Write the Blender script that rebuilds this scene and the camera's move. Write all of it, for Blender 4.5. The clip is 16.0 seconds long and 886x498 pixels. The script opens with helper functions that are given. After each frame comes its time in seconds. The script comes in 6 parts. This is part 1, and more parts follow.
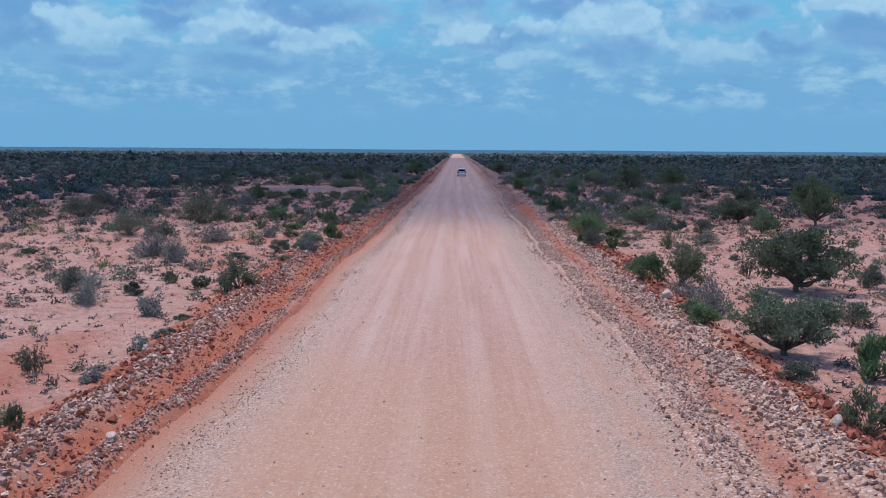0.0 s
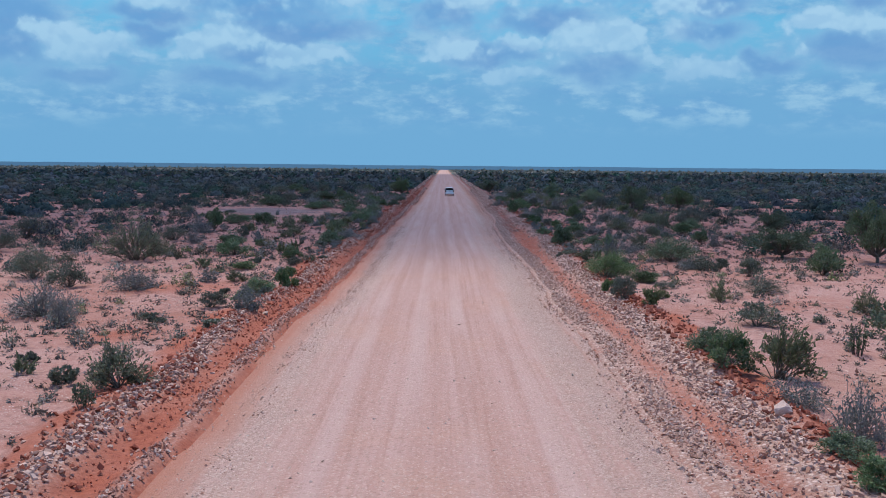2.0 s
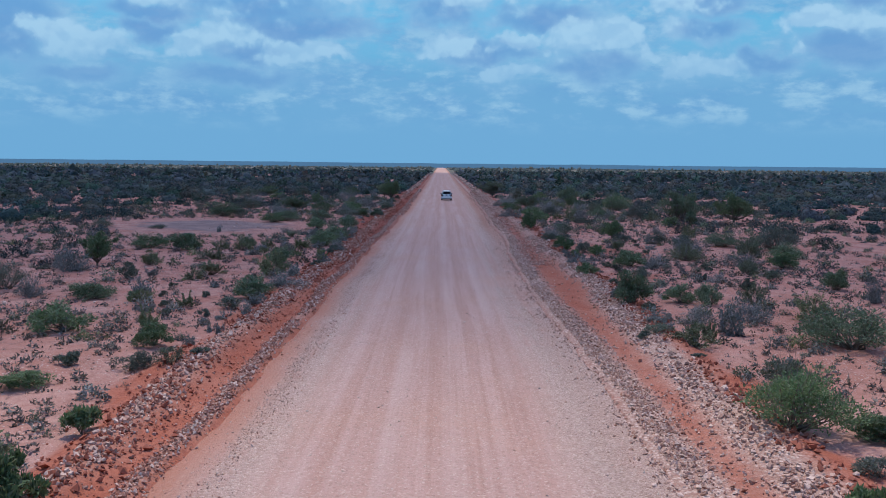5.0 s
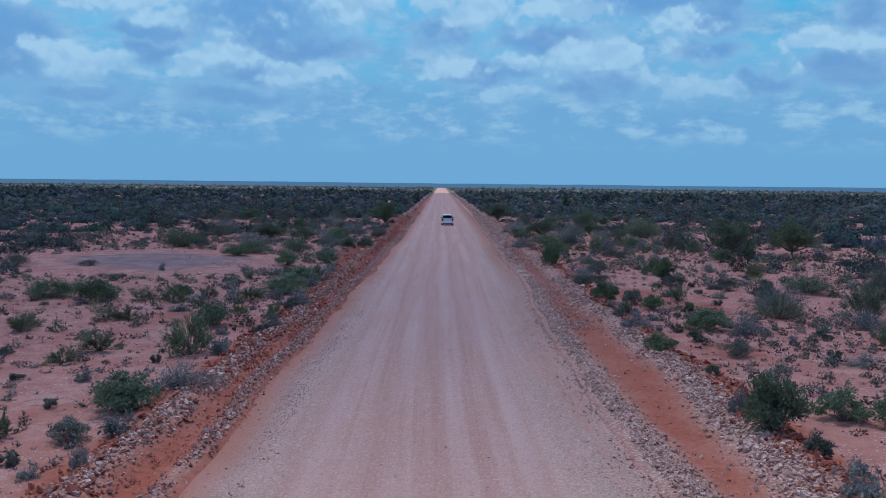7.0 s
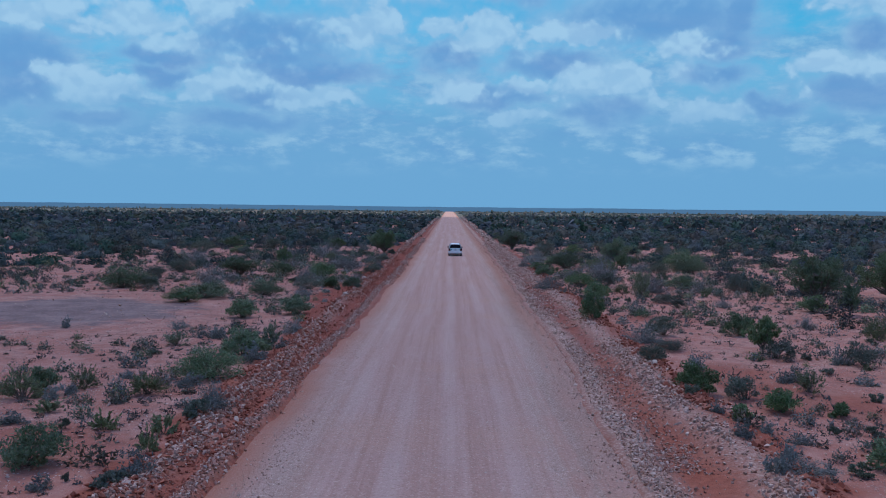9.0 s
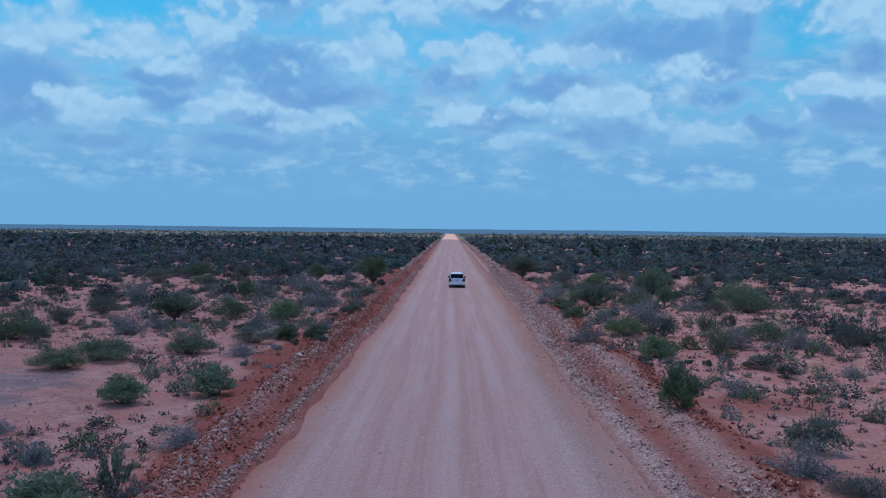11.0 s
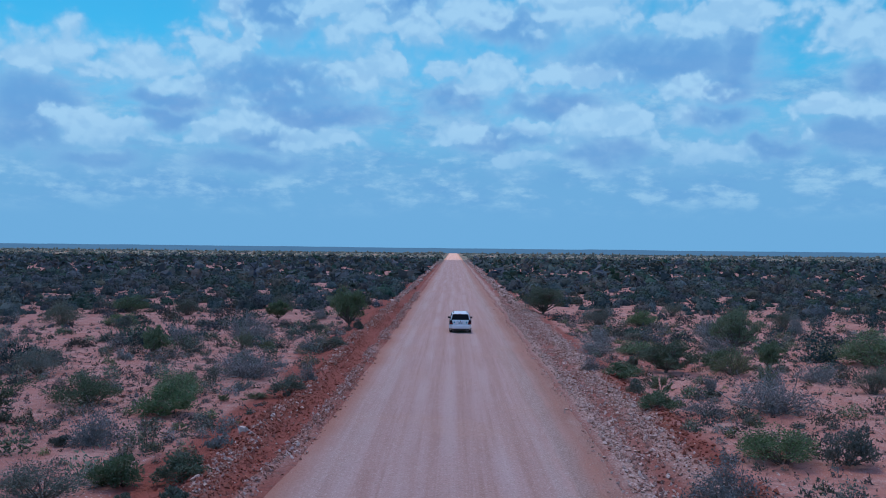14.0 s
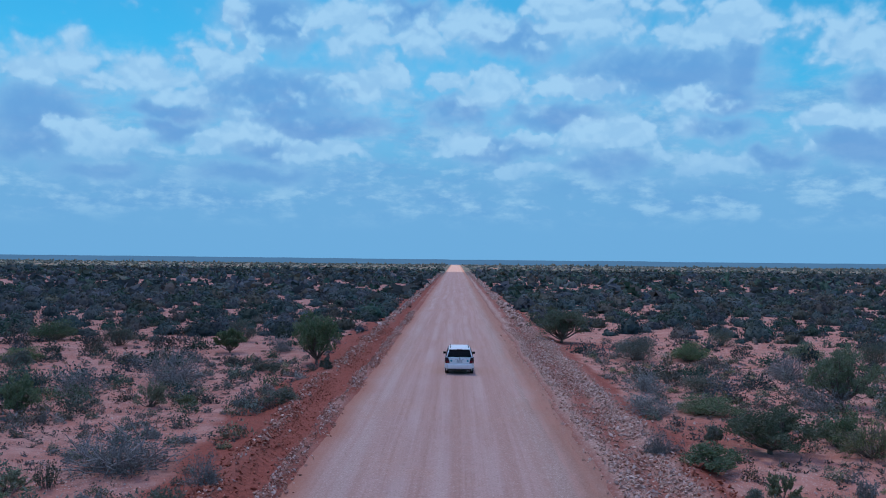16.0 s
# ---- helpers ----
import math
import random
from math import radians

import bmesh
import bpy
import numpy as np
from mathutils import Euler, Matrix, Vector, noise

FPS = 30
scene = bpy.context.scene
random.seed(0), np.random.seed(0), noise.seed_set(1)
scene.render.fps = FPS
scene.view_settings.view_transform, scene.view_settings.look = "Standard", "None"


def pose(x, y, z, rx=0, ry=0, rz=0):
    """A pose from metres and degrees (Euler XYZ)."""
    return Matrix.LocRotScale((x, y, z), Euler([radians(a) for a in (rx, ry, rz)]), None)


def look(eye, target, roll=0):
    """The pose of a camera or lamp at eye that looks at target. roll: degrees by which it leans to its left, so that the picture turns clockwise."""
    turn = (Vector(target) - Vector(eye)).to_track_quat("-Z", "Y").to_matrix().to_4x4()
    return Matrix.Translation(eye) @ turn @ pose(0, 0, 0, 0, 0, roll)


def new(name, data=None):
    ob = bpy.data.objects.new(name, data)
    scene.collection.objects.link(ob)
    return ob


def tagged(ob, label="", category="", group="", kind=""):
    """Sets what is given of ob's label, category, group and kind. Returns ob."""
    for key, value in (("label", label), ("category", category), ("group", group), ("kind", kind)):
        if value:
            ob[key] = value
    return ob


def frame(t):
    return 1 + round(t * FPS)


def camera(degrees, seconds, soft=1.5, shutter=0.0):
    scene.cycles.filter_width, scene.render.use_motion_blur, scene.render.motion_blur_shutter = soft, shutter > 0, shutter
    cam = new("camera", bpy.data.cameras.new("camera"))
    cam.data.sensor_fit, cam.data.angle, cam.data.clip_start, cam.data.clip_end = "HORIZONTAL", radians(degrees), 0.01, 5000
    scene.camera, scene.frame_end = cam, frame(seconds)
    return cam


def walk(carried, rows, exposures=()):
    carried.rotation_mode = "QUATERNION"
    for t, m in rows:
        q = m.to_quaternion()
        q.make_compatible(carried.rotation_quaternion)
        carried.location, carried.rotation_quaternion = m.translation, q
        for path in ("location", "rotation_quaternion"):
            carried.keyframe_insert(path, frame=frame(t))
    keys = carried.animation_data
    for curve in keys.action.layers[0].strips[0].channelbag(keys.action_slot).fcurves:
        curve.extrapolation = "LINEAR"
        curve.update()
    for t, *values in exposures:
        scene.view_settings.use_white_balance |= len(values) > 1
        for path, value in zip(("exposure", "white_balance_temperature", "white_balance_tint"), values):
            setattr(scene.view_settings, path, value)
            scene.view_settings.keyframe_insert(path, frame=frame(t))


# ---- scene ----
# the camera's way
cam = camera(52.7, 16.0, soft=1.0)
PATH = [
    (0.0, 0.065, -3.327, 5.886, 0.849, -6.346, 0.370),
    (0.5, -0.026, -1.224, 5.909, 0.639, -5.677, 0.407),
    (1.0, -0.086, 1.654, 5.987, 0.398, -5.321, 0.445),
    (1.5, -0.108, 5.176, 6.094, 0.168, -5.323, 0.483),
    (2.0, -0.091, 9.294, 6.224, 0.001, -5.341, 0.520),
    (2.5, -0.038, 13.830, 6.385, -0.101, -5.481, 0.536),
    (3.0, 0.036, 18.550, 6.549, -0.152, -5.680, 0.552),
    (3.5, 0.112, 23.146, 6.626, -0.156, -5.796, 0.569),
    (4.0, 0.170, 27.647, 6.621, -0.122, -5.796, 0.585),
    (4.5, 0.195, 32.011, 6.594, -0.114, -5.689, 0.587),
    (5.0, 0.190, 36.274, 6.577, -0.146, -5.490, 0.590),
    (5.5, 0.168, 40.507, 6.579, -0.198, -5.220, 0.593),
    (6.0, 0.150, 44.791, 6.596, -0.236, -4.902, 0.595),
    (6.5, 0.152, 49.171, 6.618, -0.223, -4.560, 0.597),
    (7.0, 0.183, 53.628, 6.637, -0.139, -4.218, 0.600),
    (7.5, 0.238, 58.043, 6.653, 0.001, -3.894, 0.605),
    (8.0, 0.299, 62.475, 6.688, 0.159, -3.502, 0.610),
    (8.5, 0.351, 66.893, 6.743, 0.296, -3.122, 0.615),
    (9.0, 0.384, 71.443, 6.786, 0.396, -2.723, 0.620),
    (9.5, 0.399, 76.205, 6.802, 0.448, -2.341, 0.620),
    (10.0, 0.400, 81.151, 6.798, 0.460, -1.981, 0.620),
    (10.5, 0.396, 86.179, 6.788, 0.448, -1.639, 0.620),
    (11.0, 0.395, 91.156, 6.796, 0.433, -1.309, 0.620),
    (11.5, 0.406, 95.957, 6.835, 0.435, -1.000, 0.620),
    (12.0, 0.432, 100.505, 6.912, 0.461, -0.749, 0.620),
    (12.5, 0.469, 104.807, 7.010, 0.505, -0.631, 0.620),
    (13.0, 0.513, 109.073, 7.104, 0.552, -0.541, 0.620),
    (13.5, 0.559, 113.350, 7.167, 0.603, -0.343, 0.620),
    (14.0, 0.604, 117.692, 7.222, 0.651, -0.090, 0.620),
    (14.5, 0.655, 122.033, 7.297, 0.689, 0.118, 0.620),
    (15.0, 0.722, 126.450, 7.392, 0.725, 0.312, 0.620),
    (15.5, 0.822, 130.950, 7.450, 0.766, 0.461, 0.620),
    (16.0, 0.960, 135.696, 7.424, 0.804, 0.630, 0.620),
]
TONE = [(0.0, 0.0, 6050, 13), (4.2, 0.0, 6000, 13), (7.0, -0.04, 5900, 14), (9.2, -0.08, 5880, 14), (11.5, 0.02, 5810, 14), (16.0, 0.02, 5760, 13)]
walk(cam, [(t, pose(x, y, z, 90 + pitch, -roll, yaw)) for t, x, y, z, yaw, pitch, roll in PATH], TONE)

# ---- sky, sun, exposure ----
SUN_FROM = Vector((-0.16, 0.42, 1.0)).normalized()
SUN_ELEVATION = math.asin(SUN_FROM.z)

sun = new("sun", bpy.data.lights.new("sun", "SUN"))
sun.data.energy = 3.4
sun.data.angle = radians(0.6)
sun.data.color = (1.0, 0.92, 0.73)
sun.matrix_world = look(SUN_FROM * 50, (0, 0, 0))


class Graph:
    """Short-hand for building node trees."""

    def __init__(self, tree):
        self.tree = tree

    def node(self, kind):
        return self.tree.nodes.new(kind)

    def attribute(self, name):
        n = self.node("ShaderNodeAttribute")
        n.attribute_name = name
        return n.outputs["Fac"]

    def cells(self, vector, scale):
        n = self.node("ShaderNodeTexVoronoi")
        n.feature = "F1"
        self.put(n.inputs["Vector"], vector)
        n.inputs["Scale"].default_value = scale
        return n.outputs

    def put(self, socket, value):
        if isinstance(value, bpy.types.NodeSocket):
            self.tree.links.new(value, socket)
        elif value is not None:
            if isinstance(value, (tuple, list)) and len(value) == 3 and socket.type == "RGBA":
                value = (*value, 1.0)
            socket.default_value = value

    def math(self, op, a, b=None, c=None, clamp=False):
        n = self.node("ShaderNodeMath")
        n.operation, n.use_clamp = op, clamp
        for i, v in enumerate((a, b, c)):
            if v is not None:
                self.put(n.inputs[i], v)
        return n.outputs[0]

    def vec(self, op, a, b=None):
        n = self.node("ShaderNodeVectorMath")
        n.operation = op
        self.put(n.inputs[0], a)
        if b is not None:
            self.put(n.inputs[1], b)
        return n.outputs["Value"] if op in ("LENGTH", "DOT_PRODUCT", "DISTANCE") else n.outputs[0]

    def noise(self, vector, scale, detail=4.0, rough=0.55, distortion=0.0):
        n = self.node("ShaderNodeTexNoise")
        self.put(n.inputs["Vector"], vector)
        for key, v in (("Scale", scale), ("Detail", detail), ("Roughness", rough), ("Distortion", distortion)):
            n.inputs[key].default_value = v
        return n.outputs[0]

    def ramp(self, x, lo, hi, a=0.0, b=1.0, smooth=True):
        n = self.node("ShaderNodeMapRange")
        n.interpolation_type = "SMOOTHSTEP" if smooth else "LINEAR"
        for i, v in enumerate((x, lo, hi, a, b)):
            self.put(n.inputs[i], v)
        return n.outputs[0]

    def mix(self, f, a, b, blend="MIX"):
        n = self.node("ShaderNodeMix")
        n.data_type, n.blend_type = "RGBA", blend
        self.put(n.inputs[0], f)
        self.put(n.inputs[6], a)
        self.put(n.inputs[7], b)
        return n.outputs[2]

    def join(self, x, y, z=0.0):
        n = self.node("ShaderNodeCombineXYZ")
        for i, v in enumerate((x, y, z)):
            self.put(n.inputs[i], v)
        return n.outputs[0]

    def split(self, v):
        n = self.node("ShaderNodeSeparateXYZ")
        self.put(n.inputs[0], v)
        return n.outputs

    def bump(self, height, strength, distance):
        n = self.node("ShaderNodeBump")
        n.inputs["Strength"].default_value = strength
        n.inputs["Distance"].default_value = distance
        self.put(n.inputs["Height"], height)
        return n.outputs[0]


# clouds: azimuth, elevation, half width, half height, in thousandths of a radian
WEST_TOPS = [
    (-443, 184, 37, 17), (-410, 196, 19, 17), (-401, 179, 17, 13), (-330, 184, 38, 17), (-304, 168, 54, 11),
    (-260, 193, 29, 30), (-236, 213, 18, 18), (-117, 235, 45, 24), (-105, 186, 42, 26), (-75, 199, 24, 21),
    (-36, 233, 26, 21), (-135, 256, 26, 13), (-243, 252, 8, 18), (-374, 116, 40, 17), (-244, 134, 23, 18),
    (-267, 119, 17, 12), (-148, 117, 37, 10), (-425, 132, 9, 9), (-14, 190, 17, 16),
]
EAST_TOPS = [
    (15, 246, 38, 21), (157, 252, 77, 31), (273, 234, 63, 20), (309, 237, 22, 22), (32, 180, 46, 26),
    (144, 188, 48, 16), (149, 131, 38, 24), (178, 132, 29, 16), (252, 168, 26, 18), (249, 143, 25, 14),
    (224, 121, 13, 10), (429, 206, 32, 28), (393, 147, 23, 12), (429, 144, 22, 13), (378, 123, 13, 7),
    (80, 103, 26, 13), (87, 133, 31, 13), (11, 128, 31, 11), (273, 102, 32, 11),
]
SHADED_BODIES = [
    (-439, 143, 50, 35), (-450, 111, 41, 18), (-202, 177, 94, 29), (-143, 146, 68, 17), (-202, 251, 53, 29),
    (-312, 154, 48, 10), (-312, 135, 31, 13), (-49, 263, 50, 20), (-202, 117, 43, 13), (67, 242, 54, 22),
    (216, 202, 106, 29), (281, 175, 47, 19), (307, 209, 23, 27), (2, 163, 41, 20), (111, 159, 59, 16),
    (162, 105, 51, 14), (437, 171, 25, 16), (419, 120, 50, 18), (336, 109, 36, 11), (281, 140, 42, 13),
    (54, 124, 59, 14), (-381, 87, 49, 11), (-227, 91, 64, 12),
]


def make_sky():
    world = bpy.data.worlds.new("sky")
    scene.world = world
    world.use_nodes = True
    g = Graph(world.node_tree)
    back = world.node_tree.nodes["Background"]
    sky = g.node("ShaderNodeTexSky")
    sky.sky_type, sky.sun_disc = "NISHITA", False
    sky.sun_elevation, sky.sun_rotation = SUN_ELEVATION, math.atan2(SUN_FROM.x, SUN_FROM.y)
    sky.altitude, sky.air_density, sky.dust_density, sky.ozone_density = 300.0, 1.0, 0.3, 3.0
    way = g.node("ShaderNodeTexCoord").outputs["Generated"]
    x, y, z = g.split(g.vec("NORMALIZE", way))
    az = g.math("ARCTAN2", x, y)
    el = g.math("MAXIMUM", g.math("ARCSINE", z), 0.0)
    # ragged, curling outlines
    curl = g.node("ShaderNodeTexNoise")
    g.put(curl.inputs["Vector"], g.join(az, el))
    curl.inputs["Scale"].default_value, curl.inputs["Detail"].default_value = 26.0, 5.0
    shift = g.vec("MULTIPLY", g.vec("SUBTRACT", curl.outputs["Color"], (0.5, 0.5, 0.5)), (0.05, 0.04, 0.0))

    def bulk(clouds, lift, melt, swell):
        """How deep in a cloud: 1 at the heart of one, 0 at its rim."""
        spot = g.vec("ADD", g.join(az, g.math("ADD", el, lift)), shift)
        total = None
        for a, b, w, h in clouds:
            off = g.vec("MULTIPLY", g.vec("SUBTRACT", spot, (a / 1000, b / 1000, 0)), (1000 / w, 1000 / h, 0))
            near = g.math("SUBTRACT", swell, g.vec("LENGTH", off))
            total = near if total is None else g.math("SMOOTH_MAX", total, near, melt)
        return g.math("MAXIMUM", total, g.ramp(g.split(spot)[1], 0.32, 0.5, -0.6, 0.6))

    def puffs(lift, scale, detail):
        """Rounded, cauliflower-like swellings."""
        n = g.node("ShaderNodeTexVoronoi")
        n.feature, n.voronoi_dimensions, n.normalize = "SMOOTH_F1", "2D", True
        spot = g.join(az, g.math("MULTIPLY", g.math("ADD", el, lift), 1.2))
        g.put(n.inputs["Vector"], g.vec("ADD", spot, g.vec("MULTIPLY", shift, (0.5, 0.5, 0.0))))
        n.inputs["Scale"].default_value = scale
        n.inputs["Detail"].default_value = detail
        n.inputs["Roughness"].default_value = 0.55
        n.inputs["Smoothness"].default_value = 0.5
        return g.math("MULTIPLY", g.math("SUBTRACT", 0.27, n.outputs["Distance"]), 2.6)

    tops = WEST_TOPS + EAST_TOPS
    white, white_up = bulk(tops, 0.0, 0.6, 1.92), bulk(tops, 0.018, 0.6, 1.92)
    body = bulk(SHADED_BODIES, 0.0, 0.5, 1.55)
    puff, puff_up = puffs(0.0, 27.0, 2.5), puffs(0.008, 27.0, 2.5)
    soft = g.math("SUBTRACT", g.noise(g.join(az, el), 12.0, 6.0, 0.6), 0.5)
    # bodies in their own shade, with soft rims
    grey = g.ramp(g.math("MULTIPLY_ADD", soft, 1.3, g.math("MULTIPLY_ADD", puff, 0.25, body)), -0.25, 0.75)
    # sunlit tops: crisp above, melting into the body below
    slope = g.math("MULTIPLY", g.math("SUBTRACT", white, white_up), 0.75)
    slope = g.math("MULTIPLY_ADD", g.math("SUBTRACT", puff, puff_up), 0.7, slope)
    lit = g.ramp(g.math("MULTIPLY_ADD", soft, 0.9, slope), LIT_FROM, LIT_TO)
    rim = g.math("MULTIPLY_ADD", soft, 2.4, g.math("MULTIPLY_ADD", puff, 0.9, white))
    bright = g.ramp(rim, -0.55, g.ramp(lit, 0.3, 0.85, 2.1, 0.75))
    # billows: each swelling has a lighter crown and a duller foot
    billow = g.ramp(g.math("MULTIPLY_ADD", soft, 1.6, g.math("MULTIPLY_ADD", g.math("SUBTRACT", puff, puff_up), 1.6, g.math("MULTIPLY", puff, 0.45))), -0.45, 0.5, 0.6, 1.0)
    veil = g.math("MULTIPLY", g.ramp(g.math("MULTIPLY_ADD", soft, 2.0, g.math("MAXIMUM", white, body)), -0.8, 0.5), g.ramp(el, 0.12, 0.2, 0.35, 0.12))
    cover = g.math("MAXIMUM", g.math("MAXIMUM", g.math("MULTIPLY", grey, 0.88), bright), veil)
    low = g.ramp(el, 0.15, 0.06)
    blue = g.mix(1.0, sky.outputs[0], SKY_TINT, "MULTIPLY")
    blue = g.mix(g.ramp(el, 0.215, 0.075), blue, HAZE)
    shade = g.mix(g.ramp(g.math("MULTIPLY_ADD", soft, 1.0, body), 0.3, 1.15), CLOUD_GREY, CLOUD_BASE)
    cloud = g.mix(g.math("MULTIPLY", g.math("MULTIPLY", bright, billow), g.ramp(lit, 0.05, 0.9, 0.2, 1.0, False)), shade, CLOUD_TOP)
    cloud = g.mix(g.math("MULTIPLY", low, 0.5), cloud, HAZE)
    # unseen clouds overhead: made brighter and bluer to add light on the ground
    high = g.ramp(el, 0.32, 0.6)
    cloud = g.mix(high, cloud, g.mix(lit, OVERHEAD[0], OVERHEAD[1]))
    haze = g.ramp(el, 0.02, 0.065, 1.0, 0.0)
    # thin layers of far cloud, one behind the other, down towards the haze
    layers = g.noise(g.join(g.math("MULTIPLY", az, 5.0), g.math("MULTIPLY", el, 17.0)), 1.6, 6.0, 0.62)
    lumps = g.noise(g.join(g.math("MULTIPLY", az, 14.0), g.math("MULTIPLY", el, 30.0)), 1.6, 5.0, 0.6)
    far = g.math("MULTIPLY", g.ramp(g.math("MULTIPLY_ADD", lumps, 0.5, layers), 0.62, 0.86), g.math("MULTIPLY", g.ramp(el, 0.025, 0.055), g.ramp(el, 0.24, 0.15)))
    blue = g.mix(g.math("MULTIPLY", far, 0.9), blue, g.mix(g.ramp(lumps, 0.4, 0.65), FAR_CLOUD[0], FAR_CLOUD[1]))
    shown = g.mix(g.math("MULTIPLY", cover, 0.93), blue, cloud)
    shown = g.mix(g.math("MULTIPLY", haze, 0.92), shown, HAZE)
    g.put(back.inputs[0], shown)
    back.inputs[1].default_value = 0.1


LIT_FROM, LIT_TO = -0.75, 0.85
FAR_CLOUD = (1.6, 3.75, 6.05), (3.3, 5.6, 7.05)
OVERHEAD = (3.15, 4.2, 8.7), (5.85, 7.1, 12.8)
SKY_TINT = (0.26, 1.05, 1.05)
CLOUD_GREY = (2.6, 4.8, 6.75)
CLOUD_TOP = (3.95, 6.2, 7.6)
CLOUD_BASE = (1.58, 3.3, 5.85)
HAZE = (1.72, 4.05, 6.15)
make_sky()

# ---- materials ----
def material(name, build, rough=0.9, metal=0.0, spec=0.3):
    m = bpy.data.materials.new(name)
    m.use_nodes = True
    shader = m.node_tree.nodes["Principled BSDF"]
    shader.inputs["Roughness"].default_value = rough
    shader.inputs["Metallic"].default_value = metal
    shader.inputs["Specular IOR Level"].default_value = spec
    build(Graph(m.node_tree), shader)
    return m


def plain(name, colour, rough=0.5, metal=0.0, spec=0.5, grain=0.06, scale=9.0):
    """A paint, rubber or metal with slight dust and unevenness."""
    def build(g, s):
        at = g.node("ShaderNodeTexCoord").outputs["Object"]
        dust = g.ramp(g.noise(at, scale, 5.0, 0.6), 0.35, 0.75)
        g.put(s.inputs["Base Color"], g.mix(g.math("MULTIPLY", dust, grain), colour, (0.42, 0.28, 0.2)))
        g.put(s.inputs["Roughness"], g.math("ADD", rough, g.math("MULTIPLY", dust, 0.12)))
    return material(name, build, rough, metal, spec)


def build_soil(g, s):
    at = g.node("ShaderNodeTexCoord").outputs["Object"]
    x, y, z = g.split(at)
    broad = g.noise(at, 0.1, 5.0, 0.62)
    mid = g.noise(at, 0.55, 6.0, 0.66)
    fine = g.noise(at, 5.0, 6.0, 0.72)
    colour = g.mix(g.ramp(broad, 0.36, 0.64), (0.382, 0.172, 0.127), (0.47, 0.287, 0.243))
    colour = g.mix(g.math("MULTIPLY", g.ramp(mid, 0.45, 0.7), 0.55), colour, (0.51, 0.3, 0.25))
    colour = g.mix(g.math("MULTIPLY", g.ramp(fine, 0.4, 0.75), 0.7), colour, (0.29, 0.115, 0.082))
    # farther stretch, under the cloud: redder colour offsets the blue light of the shade
    colour = g.mix(g.math("MULTIPLY", g.ramp(g.math("MULTIPLY_ADD", g.math("SUBTRACT", broad, 0.5), 80.0, y), 52.0, 84.0), 0.85), colour, g.mix(g.ramp(mid, 0.4, 0.65), (0.415, 0.162, 0.117), (0.5, 0.258, 0.2)))
    litter = g.math("MULTIPLY", g.ramp(g.noise(at, 1.9, 6.0, 0.74), 0.47, 0.64), g.ramp(g.noise(at, 0.22, 3.0), 0.32, 0.56))
    colour = g.mix(g.math("MULTIPLY", litter, 0.75), colour, (0.23, 0.12, 0.098))
    # pale chips of stone, thick in patches
    chip = g.cells(at, 7.0)
    speck = g.cells(at, 19.0)
    dots = g.math("MULTIPLY", g.ramp(speck["Distance"], 0.34, 0.24), g.ramp(g.split(speck["Color"])[0], 0.4, 0.5))
    dots = g.math("MULTIPLY", dots, g.ramp(g.noise(at, 0.8, 3.0), 0.3, 0.52))
    colour = g.mix(g.math("MULTIPLY", dots, 0.9), colour, g.mix(g.split(speck["Color"])[1], (0.2, 0.1, 0.075), (0.62, 0.46, 0.4)))
    show = g.math("MULTIPLY", g.ramp(chip["Distance"], 0.26, 0.18), g.ramp(g.noise(at, 0.35, 3.0), 0.42, 0.6))
    colour = g.mix(g.math("MULTIPLY", show, 0.85), colour, (0.62, 0.5, 0.45))
    # soil turned by the grader beside the road
    turned = g.attribute("turned")
    rusty = g.mix(g.ramp(fine, 0.35, 0.7), (0.4, 0.125, 0.074), (0.26, 0.075, 0.046))
    rusty = g.mix(g.math("MULTIPLY", g.ramp(mid, 0.42, 0.66), 0.5), rusty, (0.42, 0.18, 0.125))
    # darker red towards the farther stretch of the turned soil
    deep_red = g.mix(g.ramp(fine, 0.35, 0.7), (0.3, 0.085, 0.058), (0.17, 0.047, 0.033))
    rusty = g.mix(g.math("MULTIPLY", g.ramp(g.math("MULTIPLY_ADD", g.math("SUBTRACT", broad, 0.5), 90.0, y), 80.0, 125.0), 0.85), rusty, deep_red)
    colour = g.mix(turned, colour, rusty)
    # crushed stone under the banks and the shoulder
    grit = g.cells(at, 11.0)
    own = g.split(grit["Color"])
    crushed = g.mix(own[0], (0.38, 0.235, 0.185), (0.67, 0.5, 0.425))
    crushed = g.mix(g.math("MULTIPLY", g.ramp(grit["Distance"], 0.3, 0.6), 0.6), crushed, (0.31, 0.165, 0.12))
    stony = g.math("MULTIPLY", g.attribute("stony"), g.ramp(g.math("ADD", mid, g.math("MULTIPLY", own[1], 0.35)), 0.3, 0.55))
    colour = g.mix(g.math("MULTIPLY", stony, 0.95), colour, crushed)
    # bare, compacted grey clearing
    off = g.vec("MULTIPLY", g.vec("SUBTRACT", at, (-23.3, 127.3, 0.0)), (1 / 8.8, 1 / 7.6, 0.0))
    rim = g.math("ADD", g.vec("LENGTH", off), g.math("MULTIPLY_ADD", g.math("SUBTRACT", g.noise(g.vec("MULTIPLY", at, (0.35, 1.0, 1.0)), 0.5, 5.0, 0.65), 0.5), 1.7, g.math("MULTIPLY", g.math("SUBTRACT", mid, 0.5), 1.0)))
